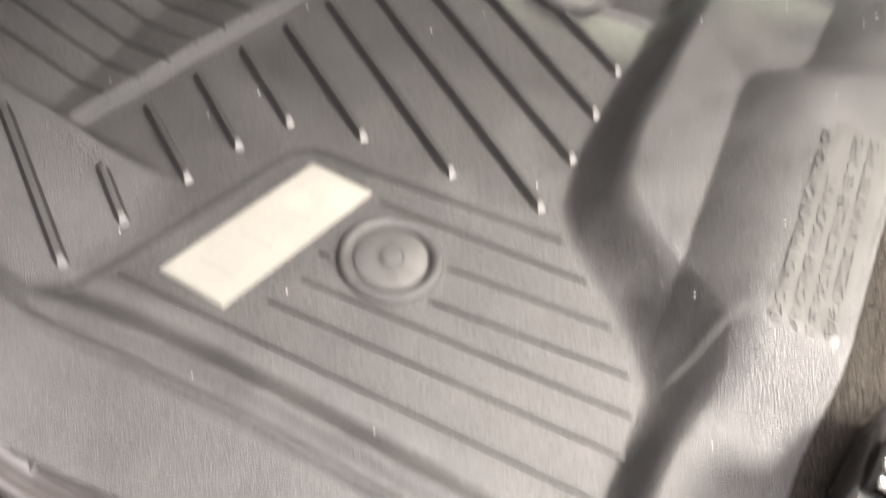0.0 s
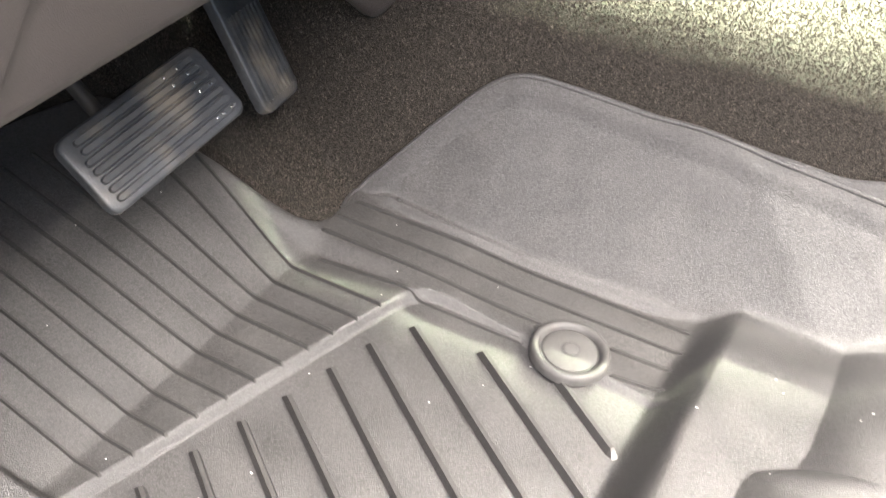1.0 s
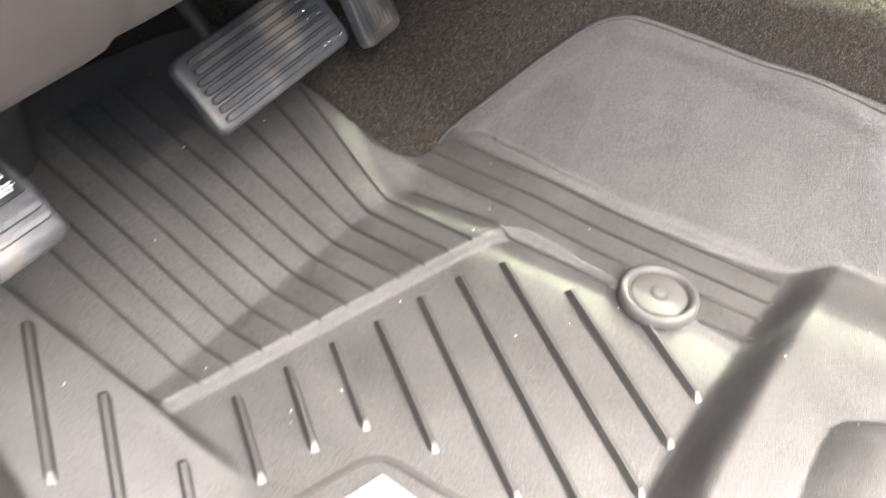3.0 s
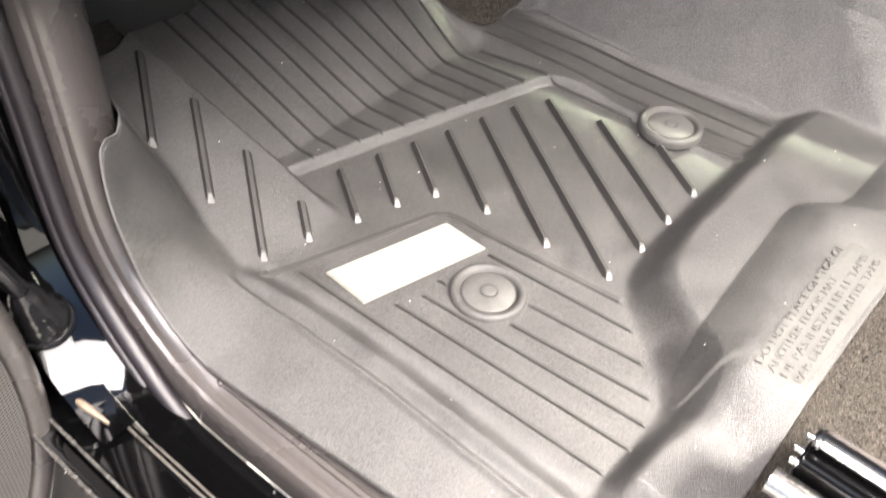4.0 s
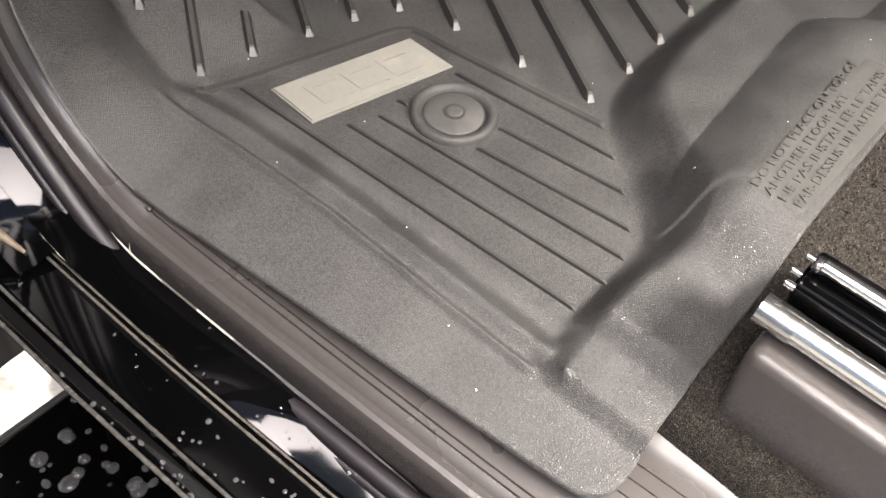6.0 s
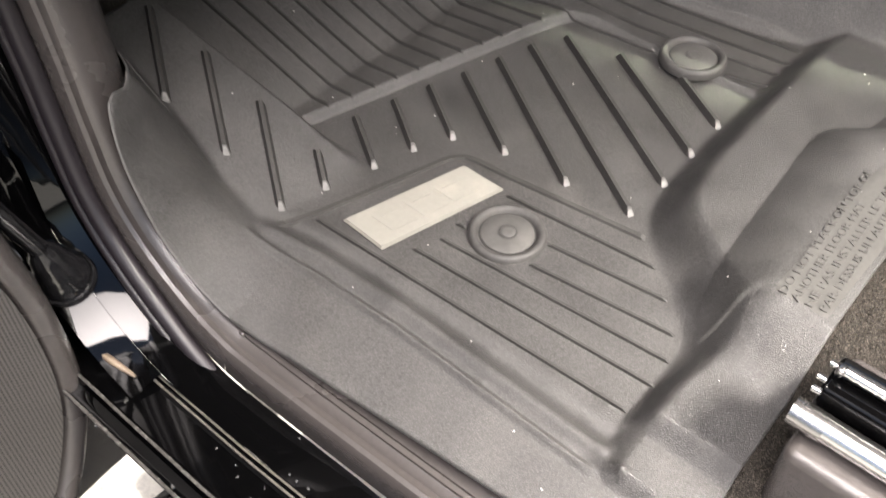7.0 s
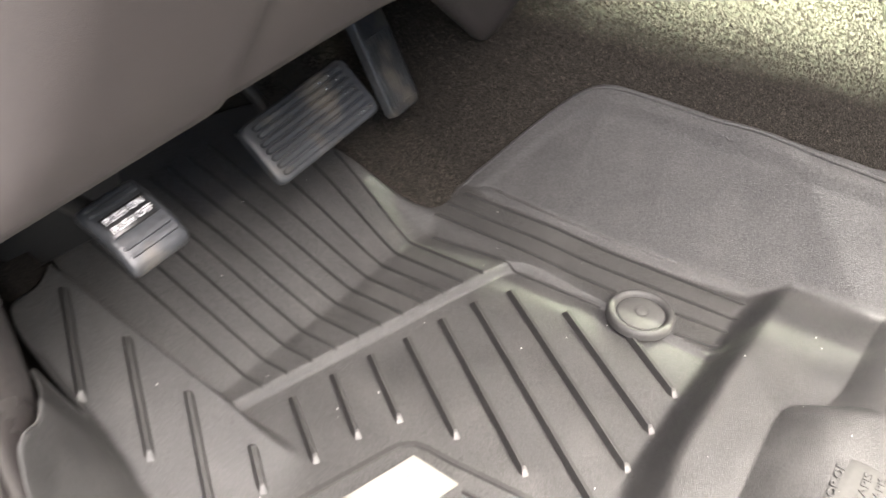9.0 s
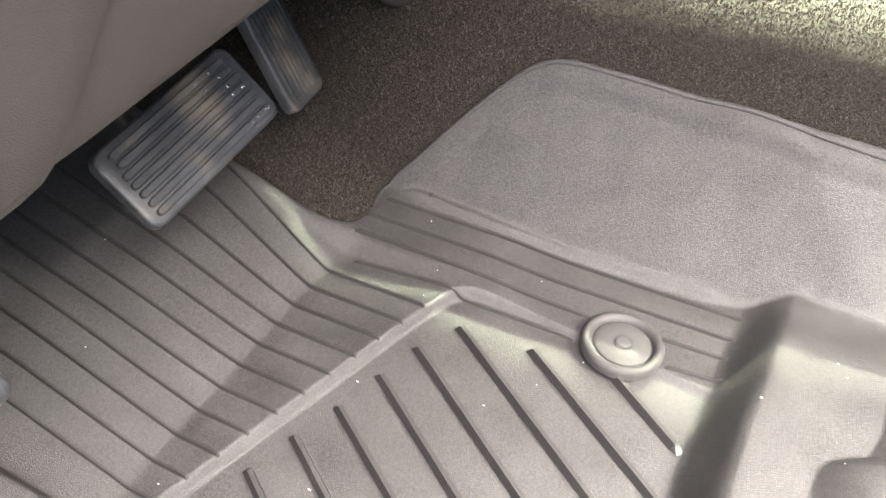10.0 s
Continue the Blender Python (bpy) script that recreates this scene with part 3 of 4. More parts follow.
pile = np.random.default_rng(4)
count = 300000
tx = np.concatenate([pile.uniform(0.25, 0.92, 240000), pile.uniform(-0.09, 0.45, 60000)])
ty = np.concatenate([pile.uniform(-0.16, 0.48, 240000), pile.uniform(-0.40, -0.215, 60000)])
fi, fj = (tx + 0.185) / 1.235 * 239, (ty + 0.75) / 1.37 * 239
ia, ja = fi.astype(int), fj.astype(int)
fs, ft = fi - ia, fj - ja
tz = (1 - fs) * (1 - ft) * cz[ia, ja] + fs * (1 - ft) * cz[ia + 1, ja] + (1 - fs) * ft * cz[ia, ja + 1] + fs * ft * cz[ia + 1, ja + 1]
ang, wid = pile.uniform(0, 2 * math.pi, count), pile.uniform(0.0003, 0.00075, count)
ux, uy = np.cos(ang) * wid, np.sin(ang) * wid
tip = np.stack([tx + pile.normal(0, 0.0010, count), ty + pile.normal(0, 0.0010, count), tz + pile.uniform(0.0006, 0.0030, count)], 1)
pv = np.stack([np.stack([tx - ux, ty - uy, tz - 0.0006], 1), np.stack([tx + ux, ty + uy, tz - 0.0006], 1), tip], 1).reshape(-1, 3)
pm = bpy.data.meshes.new("carpet_pile")
pm.from_pydata(pv.tolist(), [], np.arange(3 * count).reshape(-1, 3).tolist())
pm.materials.append(PILE)
tagged(new("carpet_pile", pm), "short dark carpet pile", "", kind="stuff").parent = carpet


# ---- sill, pillar trim and door opening ----
def swept(name, path, section, material, parent=None, label="", smooth=True, lean=None):
    """A section (outward, out of the surface) carried along a path in the plane of the door opening."""
    verts, faces, k = [], [], len(section)
    for i, p in enumerate(path):
        d = (path[min(i + 1, len(path) - 1)] - path[max(i - 1, 0)]).normalized()
        out = Vector((-1, 0, 0))
        up = d.cross(out).normalized()
        if up.z < 0 and i == 0:
            up = -up
        up = out.cross(d).normalized() if out.cross(d).dot(Vector((0, -1, 1))) > 0 else d.cross(out).normalized()
        for a, b in section:
            q = p + out * a + up * (b - (lean(p) * a if lean else 0.0))
            verts.append(q)
    for i in range(len(path) - 1):
        for j in range(k - 1):
            faces.append((i * k + j, i * k + j + 1, (i + 1) * k + j + 1, (i + 1) * k + j))
    ob = mesh_object(name, verts, faces, material, parent, smooth, label)
    ob.data.set_sharp_from_angle(angle=radians(32))
    return ob


SILL = smooth_path([(-0.150, -0.80, -0.044), (-0.174, -0.40, -0.044), (-0.190, -0.15, -0.044), (-0.201, 0.05, -0.043), (-0.204, 0.105, -0.036), (-0.204, 0.150, -0.018),
                    (-0.204, 0.188, 0.014), (-0.204, 0.211, 0.055), (-0.203, 0.221, 0.105), (-0.203, 0.225, 0.16), (-0.207, 0.222, 0.226), (-0.218, 0.198, 0.275), (-0.230, 0.170, 0.316), (-0.246, 0.140, 0.40), (-0.262, 0.11, 0.56), (-0.28, 0.08, 0.85)], 8)
sill = thing("sill_trim", "taupe grained plastic sill trim that curves up into the pillar, with fine grooves", "sill trim")
TRIM_SECTION = [(-0.106, 0.000), (-0.104, 0.022), (-0.100, 0.027), (-0.094, 0.0275), (-0.088, 0.024), (-0.084, 0.022), (-0.072, 0.0225), (-0.0715, 0.021), (-0.071, 0.0225), (-0.062, 0.0225), (-0.0615, 0.021), (-0.061, 0.0225), (-0.052, 0.022), (-0.0515, 0.0205), (-0.051, 0.022), (-0.040, 0.021), (-0.030, 0.0190),
                (-0.0213, 0.0183), (-0.0208, 0.0165), (-0.0200, 0.0182), (-0.0165, 0.0178), (-0.0160, 0.0160), (-0.0152, 0.0176), (-0.0115, 0.0155), (-0.0092, 0.0130), (-0.0072, 0.0130), (-0.0045, 0.0142), (-0.0015, 0.0128), (0.0010, 0.0085), (0.002, 0.001), (0.002, -0.014)]
swept("sill_plate", SILL[:30], TRIM_SECTION, TRIM, sill)
swept("pillar_cover", SILL[29:], [(-0.062, -0.22), (-0.058, -0.05), (-0.055, -0.018), (-0.050, -0.004), (-0.042, 0.007), (-0.030, 0.0140), (-0.0200, 0.0170), (-0.0152, 0.0168), (-0.0115, 0.0150), (-0.0092, 0.0130), (-0.0072, 0.0130), (-0.0045, 0.0142), (-0.0015, 0.0128), (0.0010, 0.0085), (0.002, 0.001), (0.002, -0.014)], TRIM, sill)
part("groove_end", rounded_box(0.004, 0.005, 0.003, 0.001, 1), TRIM, sill, m=pose(-0.1875, 0.0895, -0.0205))
seal_ob = thing("door_seal", "soft black rubber door seal running along sill and pillar", "door seal")
sunk = lambda p: 0.021 * float(ss(0.20, 0.07, np.float64(p.y))) if p.z < 0.1 else 0.0
part("seal_tube", tube([p + Vector((-0.0085, 0, -0.001 - sunk(p))) for p in SILL], 0.0068, 12), SEAL, seal_ob)
part("seal_lip", tube([p + Vector((-0.0150, 0.004, -0.006 - sunk(p))) for p in SILL], 0.0038, 8), SEAL, seal_ob)

body = thing("door_jamb", "glossy black painted door jamb and rocker, wet with water drops", "car body")


def turn_out(p):
    """How much the jamb faces outward: more where it climbs the pillar and behind the driver's heel."""
    if p.z >= 0.09:
        return 0.24 - 0.1 * min(1.0, (p.z - 0.09) / 0.1)
    return 0.24 * float(ss(0.08, 0.17, np.float64(p.y))) + 0.40 * float(ss(0.02, -0.12, np.float64(p.y)))


jamb = swept("jamb_panel", [p - Vector((0, 0, 0.11 * max(0.0, -0.04 - p.y))) for p in SILL], [(0.000, -0.024), (0.004, -0.0125), (0.010, -0.0110), (0.030, -0.0105), (0.0365, -0.0105)], PAINT, body, lean=turn_out)
ROCKER = [p for p in SILL if p.y <= 0.05] + [Vector((-0.201 - 0.0012 * k, 0.05 + 0.06 * k, -0.043)) for k in range(1, 9)]
swept("rocker_panel", ROCKER, [(0.0365, -0.075), (0.0362, -0.0118), (0.0375, -0.0100), (0.0390, -0.0092), (0.0404, -0.0104), (0.0418, -0.0092), (0.0440, -0.0092), (0.0462, -0.0110), (0.060, -0.0105), (0.0735, -0.0105), (0.0750, -0.0085), (0.0765, -0.0075), (0.0780, -0.0085), (0.0795, -0.0140), (0.0840, -0.0165), (0.0880, -0.0165), (0.0895, -0.0130),
                               (0.0908, -0.0120), (0.0922, -0.0140), (0.0905, -0.022), (0.080, -0.045), (0.062, -0.10), (0.045, -0.16)], PAINT, body)
for off, r, mt, lab in ((0.0388, 0.0009, SEAMS, "sealer bead with its thin highlight painted pale"), (0.0432, 0.0010, SEAMS, "sealer bead with its thin highlight painted pale"), (0.0765, 0.0014, EDGE, "wet flange edge, its sky reflection painted grey"), (0.0908, 0.0015, EDGE, "wet flange edge, its sky reflection painted grey")):
    reach = 0.184 if mt == SEAMS else 0.5
    part("edge_bead", tube([p + Vector((-off, 0, -0.0085 if mt == SEAMS else (-0.0088 if off < 0.08 else -0.0130))) for p in ROCKER if p.y < reach], r, 8), mt, body, lab)
part("seam_end", lathe([(0.0008, 0.0), (0.0027, 0.0025), (0.0030, 0.008), (0.0022, 0.020), (0.0012, 0.030)], 14), TAN, body, "tan sealer end", m=look((-0.2611, 0.1615, -0.0385), (-0.2686, 0.197, -0.0307)))
# Unseen body slab added to keep open sky out of the jamb's reflections.
part("sky_blocker", rounded_box(0.07, 0.80, 0.42, 0.02, 3), PAINT, body, m=pose(-0.295, 0.665, 0.29))
swept("hinge_face", SILL[34:], [(0.0365, -0.0108), (0.045, -0.0112), (0.062, -0.013)], PAINT, body, lean=turn_out)
hv, hf = [], []
for i in range(len(SILL)):
    q = jamb.data.vertices[i * 5 + 4].co
    if q.y > 0.02 and q.z < 0.06:
        hv += [(q.x - 0.0004, q.y, q.z + 0.0004), (q.x - 0.0006, q.y, -0.0560)]
hf = [(2 * k, 2 * k + 2, 2 * k + 3, 2 * k + 1) for k in range(len(hv) // 2 - 1)]
n = len(hv)
xa, ya = hv[-1][0], hv[-1][1]
hv += [(xa, ya - 0.01, -0.056), (xa - 0.006, 0.44, -0.056), (xa - 0.006, 0.44, 0.16), (xa, ya - 0.01, 0.10)]
hf.append((n, n + 1, n + 2, n + 3))
mesh_object("hinge_pillar", hv, hf, PAINT, body)


def drops(name, places, parent, label):
    """Many small water drops, joined."""
    verts, faces = [], []
    for x, y, z, r in places:
        base = len(verts)
        n = 8
        sx, sy = r * random.uniform(0.75, 1.3), r * random.uniform(0.75, 1.3)
        for ring, (cr, h) in enumerate(((1.0, 0.0), (0.85, 0.27), (0.45, 0.42))):
            for k in range(n):
                a = 2 * math.pi * k / n
                verts.append((x + sx * cr * math.cos(a), y + sy * cr * math.sin(a), z + r * h))
        verts.append((x, y, z + r * 0.46))
        for ring in range(2):
            for k in range(n):
                q = (k + 1) % n
                faces.append((base + ring * n + k, base + ring * n + q, base + (ring + 1) * n + q, base + (ring + 1) * n + k))
        for k in range(n):
            faces.append((base + 2 * n + k, base + 2 * n + (k + 1) % n, base + 3 * n))
    return tagged(mesh_object(name, verts, faces, WATER, parent), label, "water drops", kind="stuff")


rng = random.Random(5)
spots = []
for k in range(210):
    y = rng.uniform(-0.45, 0.15)
    u = rng.choice((rng.uniform(0.048, 0.073), rng.uniform(0.048, 0.073), rng.uniform(0.081, 0.089), rng.uniform(0.081, 0.089), rng.uniform(0.006, 0.034)))
    x = -0.1985 - 0.056 * y - u
    spots.append((x, y, -0.0545 if u < 0.075 else -0.0605, rng.uniform(0.0005, 0.0016) * (1.35 if u > 0.075 else 1.0)))
drops("water_drops", spots, None, "clear water drops on the black painted rocker")

boot = thing("wiring_boot", "bulging wet black rubber wiring boot against the door pillar", "wiring boot")
pa, pb = Vector((-0.250, 0.197, 0.000)), Vector((-0.276, 0.180, 0.108))
prof = [(0.003, 0.0), (0.012, 0.0015), (0.0175, 0.006), (0.0195, 0.012)]
for k in range(7):
    prof.append((0.0185 + (0.0014 if k % 2 else 0.0) - 0.0016 * k, 0.018 + 0.0062 * k))
prof.append((0.0065, 0.060))
part("sleeve", lathe(prof, 26), BOOT, boot, m=look(pa, pa - (pb - pa)))
part("end_lip", lathe([(0.015, 0.007), (0.0205, 0.008), (0.0214, 0.011), (0.0205, 0.014), (0.015, 0.015)], 26), BOOT, boot, m=look(pa, pa - (pb - pa)))
part("cable", tube(smooth_path([pa + (pb - pa) * 0.55, pb + Vector((-0.012, 0.004, 0.02)), pb + Vector((-0.035, 0.006, 0.06)), pb + Vector((-0.065, 0.004, 0.10))], 6), 0.0070, 12), BOOT, boot)

# ---- dash ----
dash = thing("lower_dash", "taupe grained plastic lower dash panel above the pedals", "dashboard")
DASH_SECTION = [(0.50, 0.36), (0.30, 0.338), (0.20, 0.317), (0.172, 0.3075), (0.164, 0.3055), (0.157, 0.3085), (0.153, 0.316), (0.147, 0.344), (0.137, 0.40), (0.125, 0.48), (0.113, 0.60), (0.12, 0.78), (0.30, 0.86), (0.62, 0.88)]


def dash_piece(name, left, right, back=0.0, lift=0.0, round_left=0.0):
    """A stretch of the dash between two slanting seams; left and right give x at a height."""
    verts, faces, k, n = [], [], len(DASH_SECTION), 18
    for i in range(n + 1):
        for y, z in DASH_SECTION:
            x = left(z) + (right(z) - left(z)) * i / n
            rim = 0.0010 if i in (0, n) else 0.0
            turn = round_left * max(0.0, 1 - (x - left(z)) / 0.05) ** 2
            low = 0.301 + 0.94 * max(0.0, -0.204 - x)
            verts.append((x, y + back + 0.09 * min(x, 0.1) + rim + turn, max(z - 0.004 + lift * (y < 0.3) + 0.01 * x, low if x < -0.2 else 0.0)))
    for i in range(n):
        for j in range(k - 1):
            faces.append((i * k + j, i * k + j + 1, (i + 1) * k + j + 1, (i + 1) * k + j))
    return mesh_object(name, verts, faces, DASH, dash)


def end_seam(z):
    return float(line(z, [(0.27, -0.30), (0.305, -0.245), (0.319, -0.220), (0.325, -0.208), (0.345, -0.194), (0.361, -0.184), (0.387, -0.172), (0.44, -0.158), (0.60, -0.140), (1.0, -0.140)]))


def mid_seam(z):
    return -0.0478 + 0.55 * max(0, z - 0.306) if z < 0.6 else 0.1132


dash_piece("knee_panel", lambda z: end_seam(z) + 0.0005, mid_seam, 0.0, 0.0, 0.020)
dash_piece("column_panel", lambda z: mid_seam(z) + 0.0008, lambda z: 0.34, 0.004, 0.0)
dash_piece("end_panel", lambda z: -0.31, end_seam, 0.0205, 0.0)
part("trim_clip", rounded_box(0.0035, 0.003, 0.016, 0.001, 1), CHROME, dash, "small bright metal clip", m=pose(-0.238, 0.132, 0.349, 0, -32, 0))

# ---- console corner ----
console = thing("console_knee_pad", "dark grained soft pad at the corner of the centre console", "centre console")
bm = bmesh.new()
front = [bm.verts.new(q) for q in ((0.243, 0.283, 0.253), (0.403, 0.278, 0.113), (0.452, 0.216, 0.250), (0.33, 0.24, 0.38))]
back = [bm.verts.new(q.co + Vector((0.12, 0.10, 0.03))) for q in front]
bm.faces.new(front)
bm.faces.new(back[::-1])
for k in range(4):
    bm.faces.new((front[k], back[k], back[(k + 1) % 4], front[(k + 1) % 4]))
bmesh.ops.bevel(bm, geom=bm.edges[:], offset=0.030, segments=8, affect="EDGES", profile=0.5)
part("pad", bm, DASH, console)

# ---- pedals ----
def frame_from(origin, right, down):
    x = Vector(right).normalized()
    y = -(Vector(down) - x * Vector(down).dot(x)).normalized()
    z = x.cross(y)
    m = Matrix((x, y, z)).transposed().to_4x4()
    m.translation = origin
    return m


def slot_rib(length, width, height):
    bm = bmesh.new()
    ring = []
    for cx, a0 in ((length / 2 - width / 2, -90), (-length / 2 + width / 2, 90)):
        for k in range(7):
            a = radians(a0 + 30 * k)
            ring.append((cx + width / 2 * math.cos(a), width / 2 * math.sin(a)))
    lo = [bm.verts.new((x, y, -0.001)) for x, y in ring]
    hi = [bm.verts.new((x * 0.985, y * 0.7, height)) for x, y in ring]
    bm.faces.new(hi)
    for k in range(len(ring)):
        n = (k + 1) % len(ring)
        bm.faces.new((lo[k], lo[n], hi[n], hi[k]))
    return bm


def pad_plate(sx, sy, t, rc, re=0.002):
    """A flat pad with round corners and softened rims; its face lies at z = 0."""
    bm = bmesh.new()
    ring = []
    for cx, cy, a0 in ((1, 1, 0), (-1, 1, 90), (-1, -1, 180), (1, -1, 270)):
        for k in range(6):
            a = radians(a0 + 18 * k)
            ring.append((cx * (sx / 2 - rc) + rc * math.cos(a), cy * (sy / 2 - rc) + rc * math.sin(a)))
    rows = []
    for inset, z in ((re, 0.0), (re * 0.3, -re * 0.35), (0.0, -re), (0.0, -t)):
        rows.append([bm.verts.new((x - math.copysign(min(inset, abs(x)), x), y - math.copysign(min(inset, abs(y)), y), z)) for x, y in ring])
    bm.faces.new(rows[0])
    for a, b in zip(rows, rows[1:]):
        for k in range(len(ring)):
            n = (k + 1) % len(ring)
            bm.faces.new((a[k], b[k], b[n], a[n]))
    bm.faces.new(rows[-1][::-1])
    return bm


brake = thing("brake_pedal", "wide worn grey rubber brake pedal with long grooves", "pedal")
mb = frame_from((0.152, 0.2785, 0.159), (0.118, 0.003, 0.015), (0.0, -0.034, -0.031))
part("pad", pad_plate(0.125, 0.056, 0.008, 0.008), PEDAL, brake, m=mb)
for k in range(7):
    part("tread_rib", slot_rib(0.112 if k < 5 else 0.106, 0.0056, 0.0024), PEDAL, brake, m=mb @ pose(0, -0.0205 + 0.0068 * k, 0.0))
part("arm", tube([mb @ Vector((0, -0.008, -0.006)), mb @ Vector((0, -0.006, -0.05)), (0.15, 0.44, 0.22), (0.15, 0.52, 0.42)], 0.006, 8), DARK, brake)

# Bright metal flecks added for glints on the pad's shiny worn end.
flecks = random.Random(8)
for k in range(11):
    part("glint_fleck", rounded_box(flecks.uniform(0.0012, 0.0035), flecks.uniform(0.0008, 0.0018), 0.0006, 0.0002, 1), CHROME, brake, "bright fleck for the glint on a shiny worn spot",
         m=mb @ pose(flecks.uniform(0.022, 0.060), -0.0205 + 0.0068 * flecks.randrange(7) + flecks.uniform(-0.0008, 0.0008), 0.0025, 0, 0, flecks.uniform(-40, 40)))

gas = thing("accelerator_pedal", "narrow black ribbed plastic accelerator pedal", "pedal")
mg = frame_from((0.3108, 0.3025, 0.0895), (0.045, 0.009, -0.003), (0.008, -0.043, -0.074))
L = 0.15
part("pad", pad_plate(0.055, L, 0.010, 0.009), PEDAL, gas, m=mg @ pose(0, L / 2, 0))
for k in range(8):
    part("tread_rib", slot_rib(0.072, 0.0038, 0.0016), PEDAL, gas, m=mg @ pose(-0.0203 + 0.0058 * k, 0.044, 0.0, 0, 0, 90))
part("arm", tube([mg @ Vector((0, L - 0.01, -0.012)), mg @ Vector((0, L + 0.08, -0.04))], 0.012, 8), DARK, gas)

park = thing("parking_brake_pedal", "curved grey rubber parking brake pedal with a black label", "pedal")
mp = frame_from((-0.0995, 0.1705, 0.2525), (0.037, 0.0, 0.004), (-0.004, -0.046, -0.019))
bm = rounded_box(0.0385, 0.050, 0.010, 0.004, 3)
bmesh.ops.subdivide_edges(bm, edges=[e for e in bm.edges if abs((e.verts[0].co - e.verts[1].co).y) > 0.03], cuts=7)
BOW = 7.0
for q in bm.verts:
    q.co.z -= BOW * q.co.y ** 2
part("pad", bm, PEDAL, park, m=mp @ pose(0, 0, -0.005))
for y in (-0.0165, -0.0115, 0.0150, 0.0195):
    part("tread_rib", slot_rib(0.031, 0.0034, 0.0016), PEDAL, park, m=mp @ pose(0, y, -BOW * y * y - 0.0001, math.degrees(math.atan(-2 * BOW * y)), 0, 0))
lb = part("label_plate", rounded_box(0.029, 0.0145, 0.0012, 0.0004, 1), LABEL, park, "black label with white words", m=mp @ pose(0, 0.0030, 0.0002))
for text, y in (("PUSH ON", 0.0046), ("PUSH OFF", -0.0018)):
    o = mp @ Vector((-0.0132, y, 0.0009))
    writing(text, o, mp.to_3x3() @ Vector((1, 0, 0)), mp.to_3x3() @ Vector((0, 1, 0)), 0.0041, 0.0002, WHITE, lb)
part("arm", tube([mp @ Vector((0.0, 0.0, -0.012)), (-0.098, 0.24, 0.232), (-0.095, 0.33, 0.30), (-0.095, 0.36, 0.42)], 0.007, 8), DARK, park)

# ---- seat track ----
track = thing("seat_track", "taupe plastic seat rail cover with a bright steel tube", "seat rail")
part("cover", rounded_box(0.090, 0.42, 0.085, 0.0075, 5), TRIM, track, m=pose(-0.032, -0.460, 0.0245, 0, 0, 0))
part("tube", tube([(-0.057, -0.252, 0.077), (-0.057, -0.30, 0.077), (-0.057, -0.68, 0.077)], 0.0078, 20), CHROME, track, "bright steel tube")
part("collar", tube([(-0.0575, -0.2435, 0.077), (-0.0575, -0.263, 0.077)], 0.0084, 20), COLLAR, track, "dull steel collar")
part("rail", rounded_box(0.030, 0.42, 0.030, 0.003, 2), PAINT, track, "glossy black steel rail", m=pose(-0.032, -0.459, 0.078))
part("rod", tube([(-0.034, -0.256, 0.0995), (-0.034, -0.40, 0.0995), (-0.034, -0.68, 0.0995)], 0.0036, 12), CHROME, track, "thin bright steel rod")
part("clip_block", rounded_box(0.007, 0.005, 0.006, 0.001, 1), COLLAR, track, "small pale block", m=pose(-0.034, -0.2535, 0.0985))
for bx, by, bz in ((-0.033, -0.247, 0.0985), (-0.044, -0.2455, 0.0965), (-0.0505, -0.2465, 0.0935)):
    part("bolt", tube([(bx, by, bz), (bx, by - 0.005, bz)], 0.0022, 8), COLLAR, track, "small dull steel bolt")

# ---- open door ----
door = thing("open_door", "open front door with taupe trim and perforated speaker grille", "car door")
# local axes: along the door away from the hinge, out of its inner face, up
MDOOR = Matrix(((-0.94, 0.34, 0, -0.286), (-0.34, -0.94, 0, 0.172), (0, 0, 1, 0), (0, 0, 0, 1)))
RIM = [(0.06, 0.26), (0.022, 0.20), (0.005, 0.121), (-0.004, 0.068), (-0.010, 0.017), (-0.010, -0.043), (-0.003, -0.083), (0.014, -0.120), (0.040, -0.155), (0.075, -0.182), (0.14, -0.200), (0.30, -0.205)]
MESH_EDGE = [(0.075, 0.19), (0.038, 0.13), (0.021, 0.083), (0.013, 0.039), (0.011, -0.015), (0.018, -0.064), (0.037, -0.103), (0.065, -0.136), (0.105, -0.160), (0.16, -0.170), (0.26, -0.172)]


def door_plate(name, edge, far, top, n0, n1, material, label=""):
    pts = [(p.x, p.z) for p in smooth_path([(a, 0, b) for a, b in edge], 5)]
    pts += [(far, pts[-1][1]), (far, top), (pts[0][0] + 0.03, top)]
    bm = bmesh.new()
    a = [bm.verts.new((x, n0, z)) for x, z in pts]
    b = [bm.verts.new((x, n1, z)) for x, z in pts]
    bm.faces.new(a)
    bm.faces.new(b[::-1])
    for k in range(len(pts)):
        q = (k + 1) % len(pts)
        bm.faces.new((a[k], b[k], b[q], a[q]))
    return part(name, bm, material, door, label, m=MDOOR)


door_plate("door_panel", RIM, 0.95, 0.55, -0.05, -0.004, TRIM)
part("rim", tube([MDOOR @ Vector((p.x + 0.008, -0.006, p.z + 0.002)) for p in smooth_path([(a, 0, b) for a, b in RIM], 5)], 0.0115, 12), TRIM, door)
door_plate("speaker_grille", MESH_EDGE, 0.42, 0.22, -0.004, 0.003, GRILLE, "black perforated grille")
bm = bmesh.new()
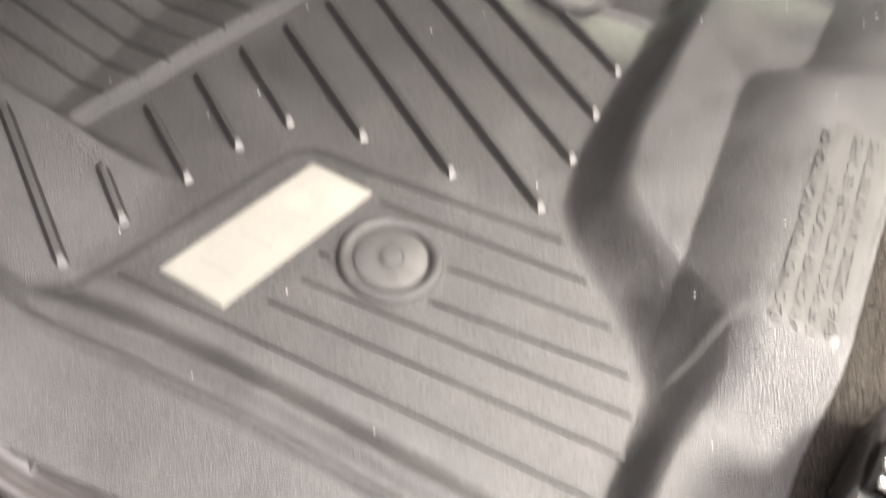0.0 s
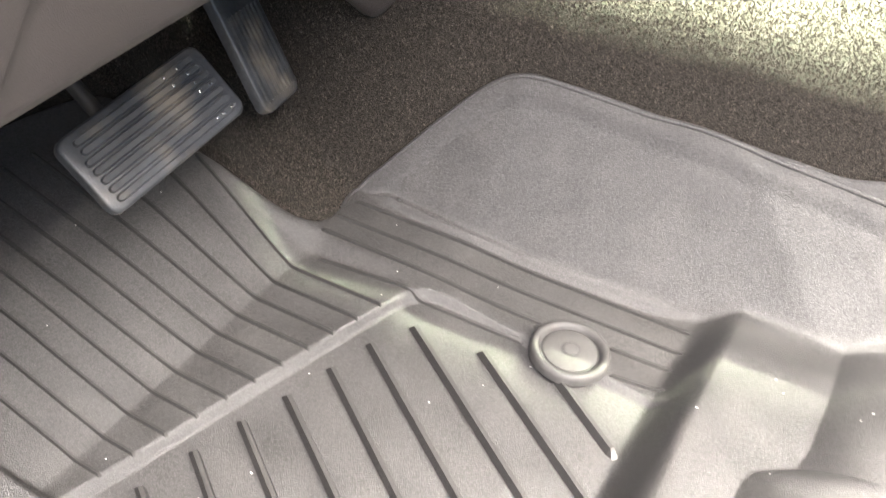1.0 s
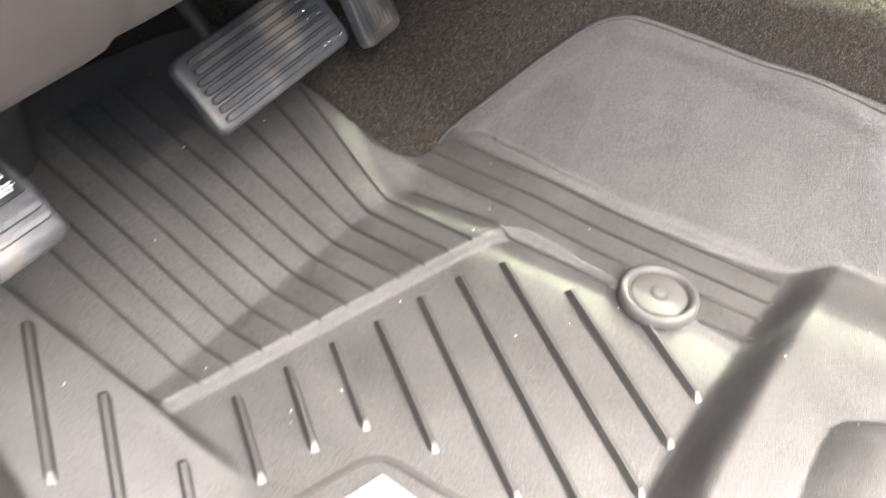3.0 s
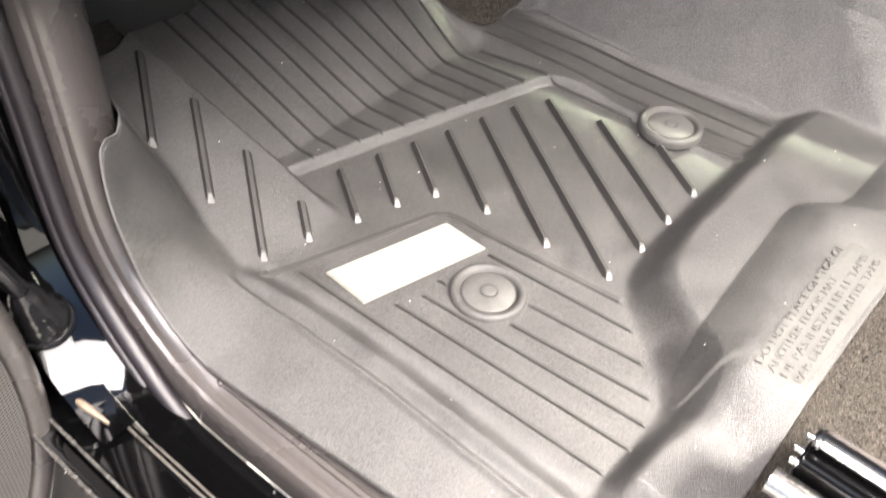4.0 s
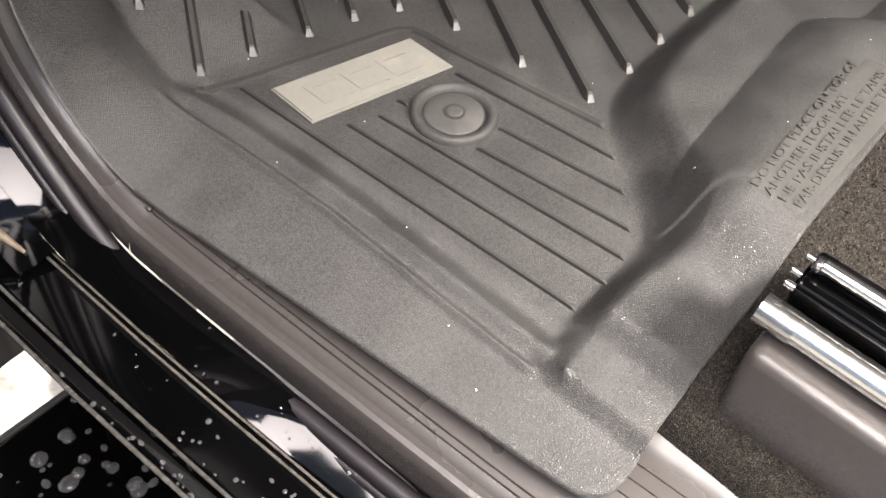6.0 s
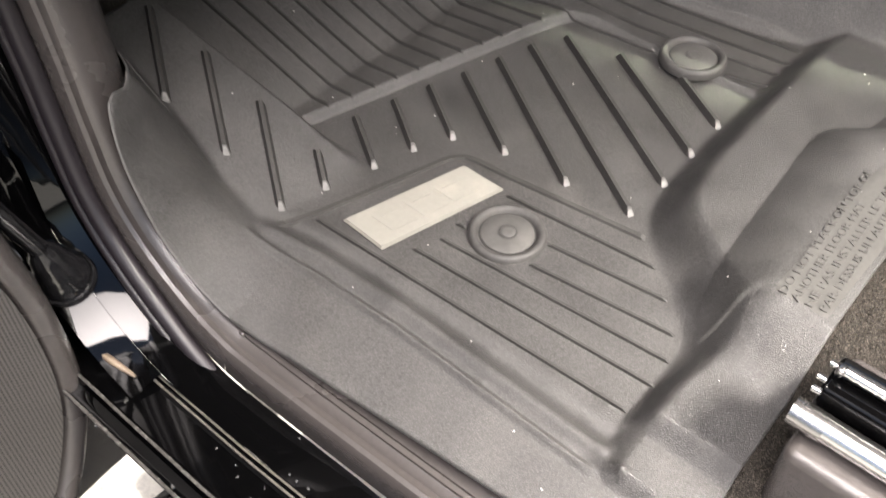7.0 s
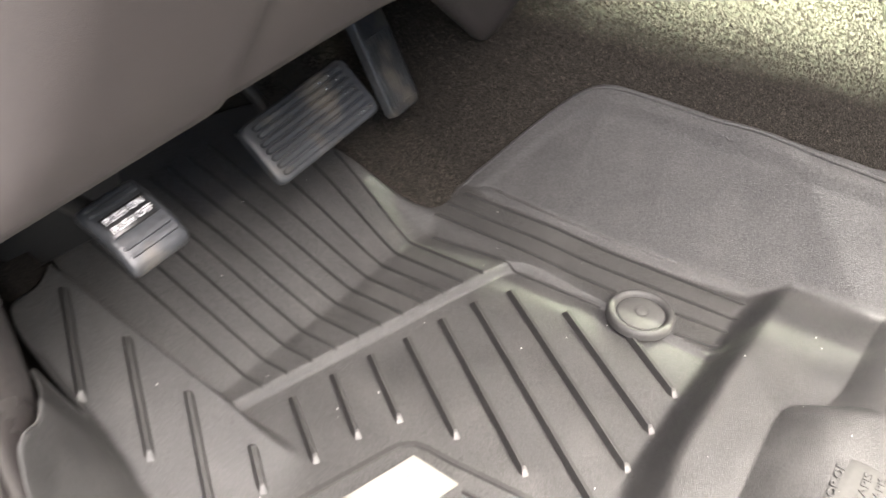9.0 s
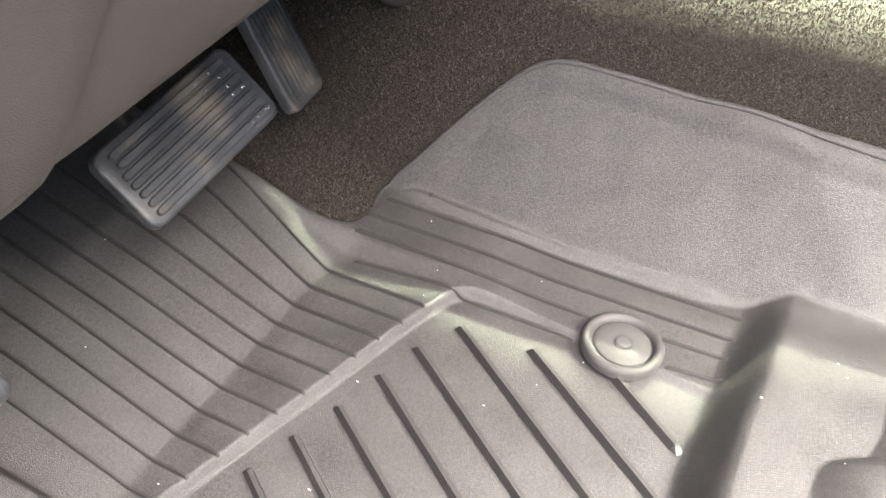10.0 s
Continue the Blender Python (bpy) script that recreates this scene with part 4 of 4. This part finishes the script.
skirt = [(-0.115, -0.298), (-0.03, -0.262), (0.05, -0.235), (0.14, -0.215), (0.40, -0.205), (0.95, -0.205), (0.95, -0.02), (-0.05, -0.02), (-0.10, -0.10)]
bm.faces.new([bm.verts.new((a, -0.050, b)) for a, b in skirt])
back = bmesh.ops.extrude_face_region(bm, geom=bm.faces[:])
bmesh.ops.translate(bm, verts=[q for q in back["geom"] if isinstance(q, bmesh.types.BMVert)], vec=(0, -0.009, 0))
part("door_skirt", bm, TRIM, door, m=MDOOR)
part("door_shell", rounded_box(1.0, 0.05, 0.70, 0.012, 2), TRIM, door, m=MDOOR @ pose(0.475, -0.085, 0.155))

# ---- ground and running board ----
gm = bmesh.new()
bmesh.ops.create_grid(gm, x_segments=8, y_segments=8, size=60)
tagged(part("ground", gm, CONCRETE, m=pose(0, 0, -0.55)), "pale concrete with dirt specks, wet in places", "ground", kind="structure")
board = thing("running_board", "glossy black running board covered in water drops", "running board")
part("step", rounded_box(0.27, 1.6, 0.04, 0.003), PAINT, board, m=pose(-0.335, -0.62, -0.30))
part("end_cap", rounded_box(0.27, 0.006, 0.042, 0.0015), DARK, board, m=pose(-0.335, 0.183, -0.30))
drops("water_drops", [(rng.uniform(-0.44, -0.22), rng.uniform(-0.15, 0.175), -0.281, rng.choice((0.0012, 0.0018, 0.0025, 0.004, 0.006)) * rng.uniform(0.7, 1.3)) for k in range(420)], None, "clear water drops on the running board")

# ---- the rest of the cabin, which closes it ----
def slab(name, sx, sy, sz, at, material, label, rot=(0, 0, 0)):
    return tagged(part(name, rounded_box(sx, sy, sz, 0.01, 1), material, m=pose(*at, *rot)), label, "car body", kind="structure")


# Unseen roof slab; its size is set to cut the far lamp's beam.
slab("ceiling", 1.87, 2.15, 0.04, (0.7047, -0.82, 1.22), DASH, "unseen grey roof slab that trims the far lamp's beam")
slab("wall_left", 0.03, 0.40, 0.62, (-0.168, 0.470, 0.24), DARK, "dark plastic kick panel beside the foot rest")
slab("wheel_arch_panel", 0.12, 0.05, 0.26, (-0.020, 0.412, 0.190), DARK, "dark plastic wheel arch panel above the foot rest", (0, 0, -4))
# Unseen slab added to stop light leaking in under the dash.
slab("dash_right", 1.06, 0.40, 0.30, (0.90, 0.52, 0.66), DASH, "unseen passenger side dash slab that blocks light")
slab("wall_right", 0.05, 2.6, 1.1, (1.50, -0.5, 0.35), DASH, "far door trim of the cabin")
slab("wall_rear", 1.7, 0.05, 1.3, (0.62, -1.85, 0.45), DASH, "rear wall of the cabin")
slab("wall_front", 1.7, 0.05, 0.95, (0.62, 0.66, 0.30), DARK, "dark bulkhead behind the pedals")
slab("dash_top", 1.15, 0.5, 0.05, (0.92, 0.57, 0.84), DASH, "dash top")
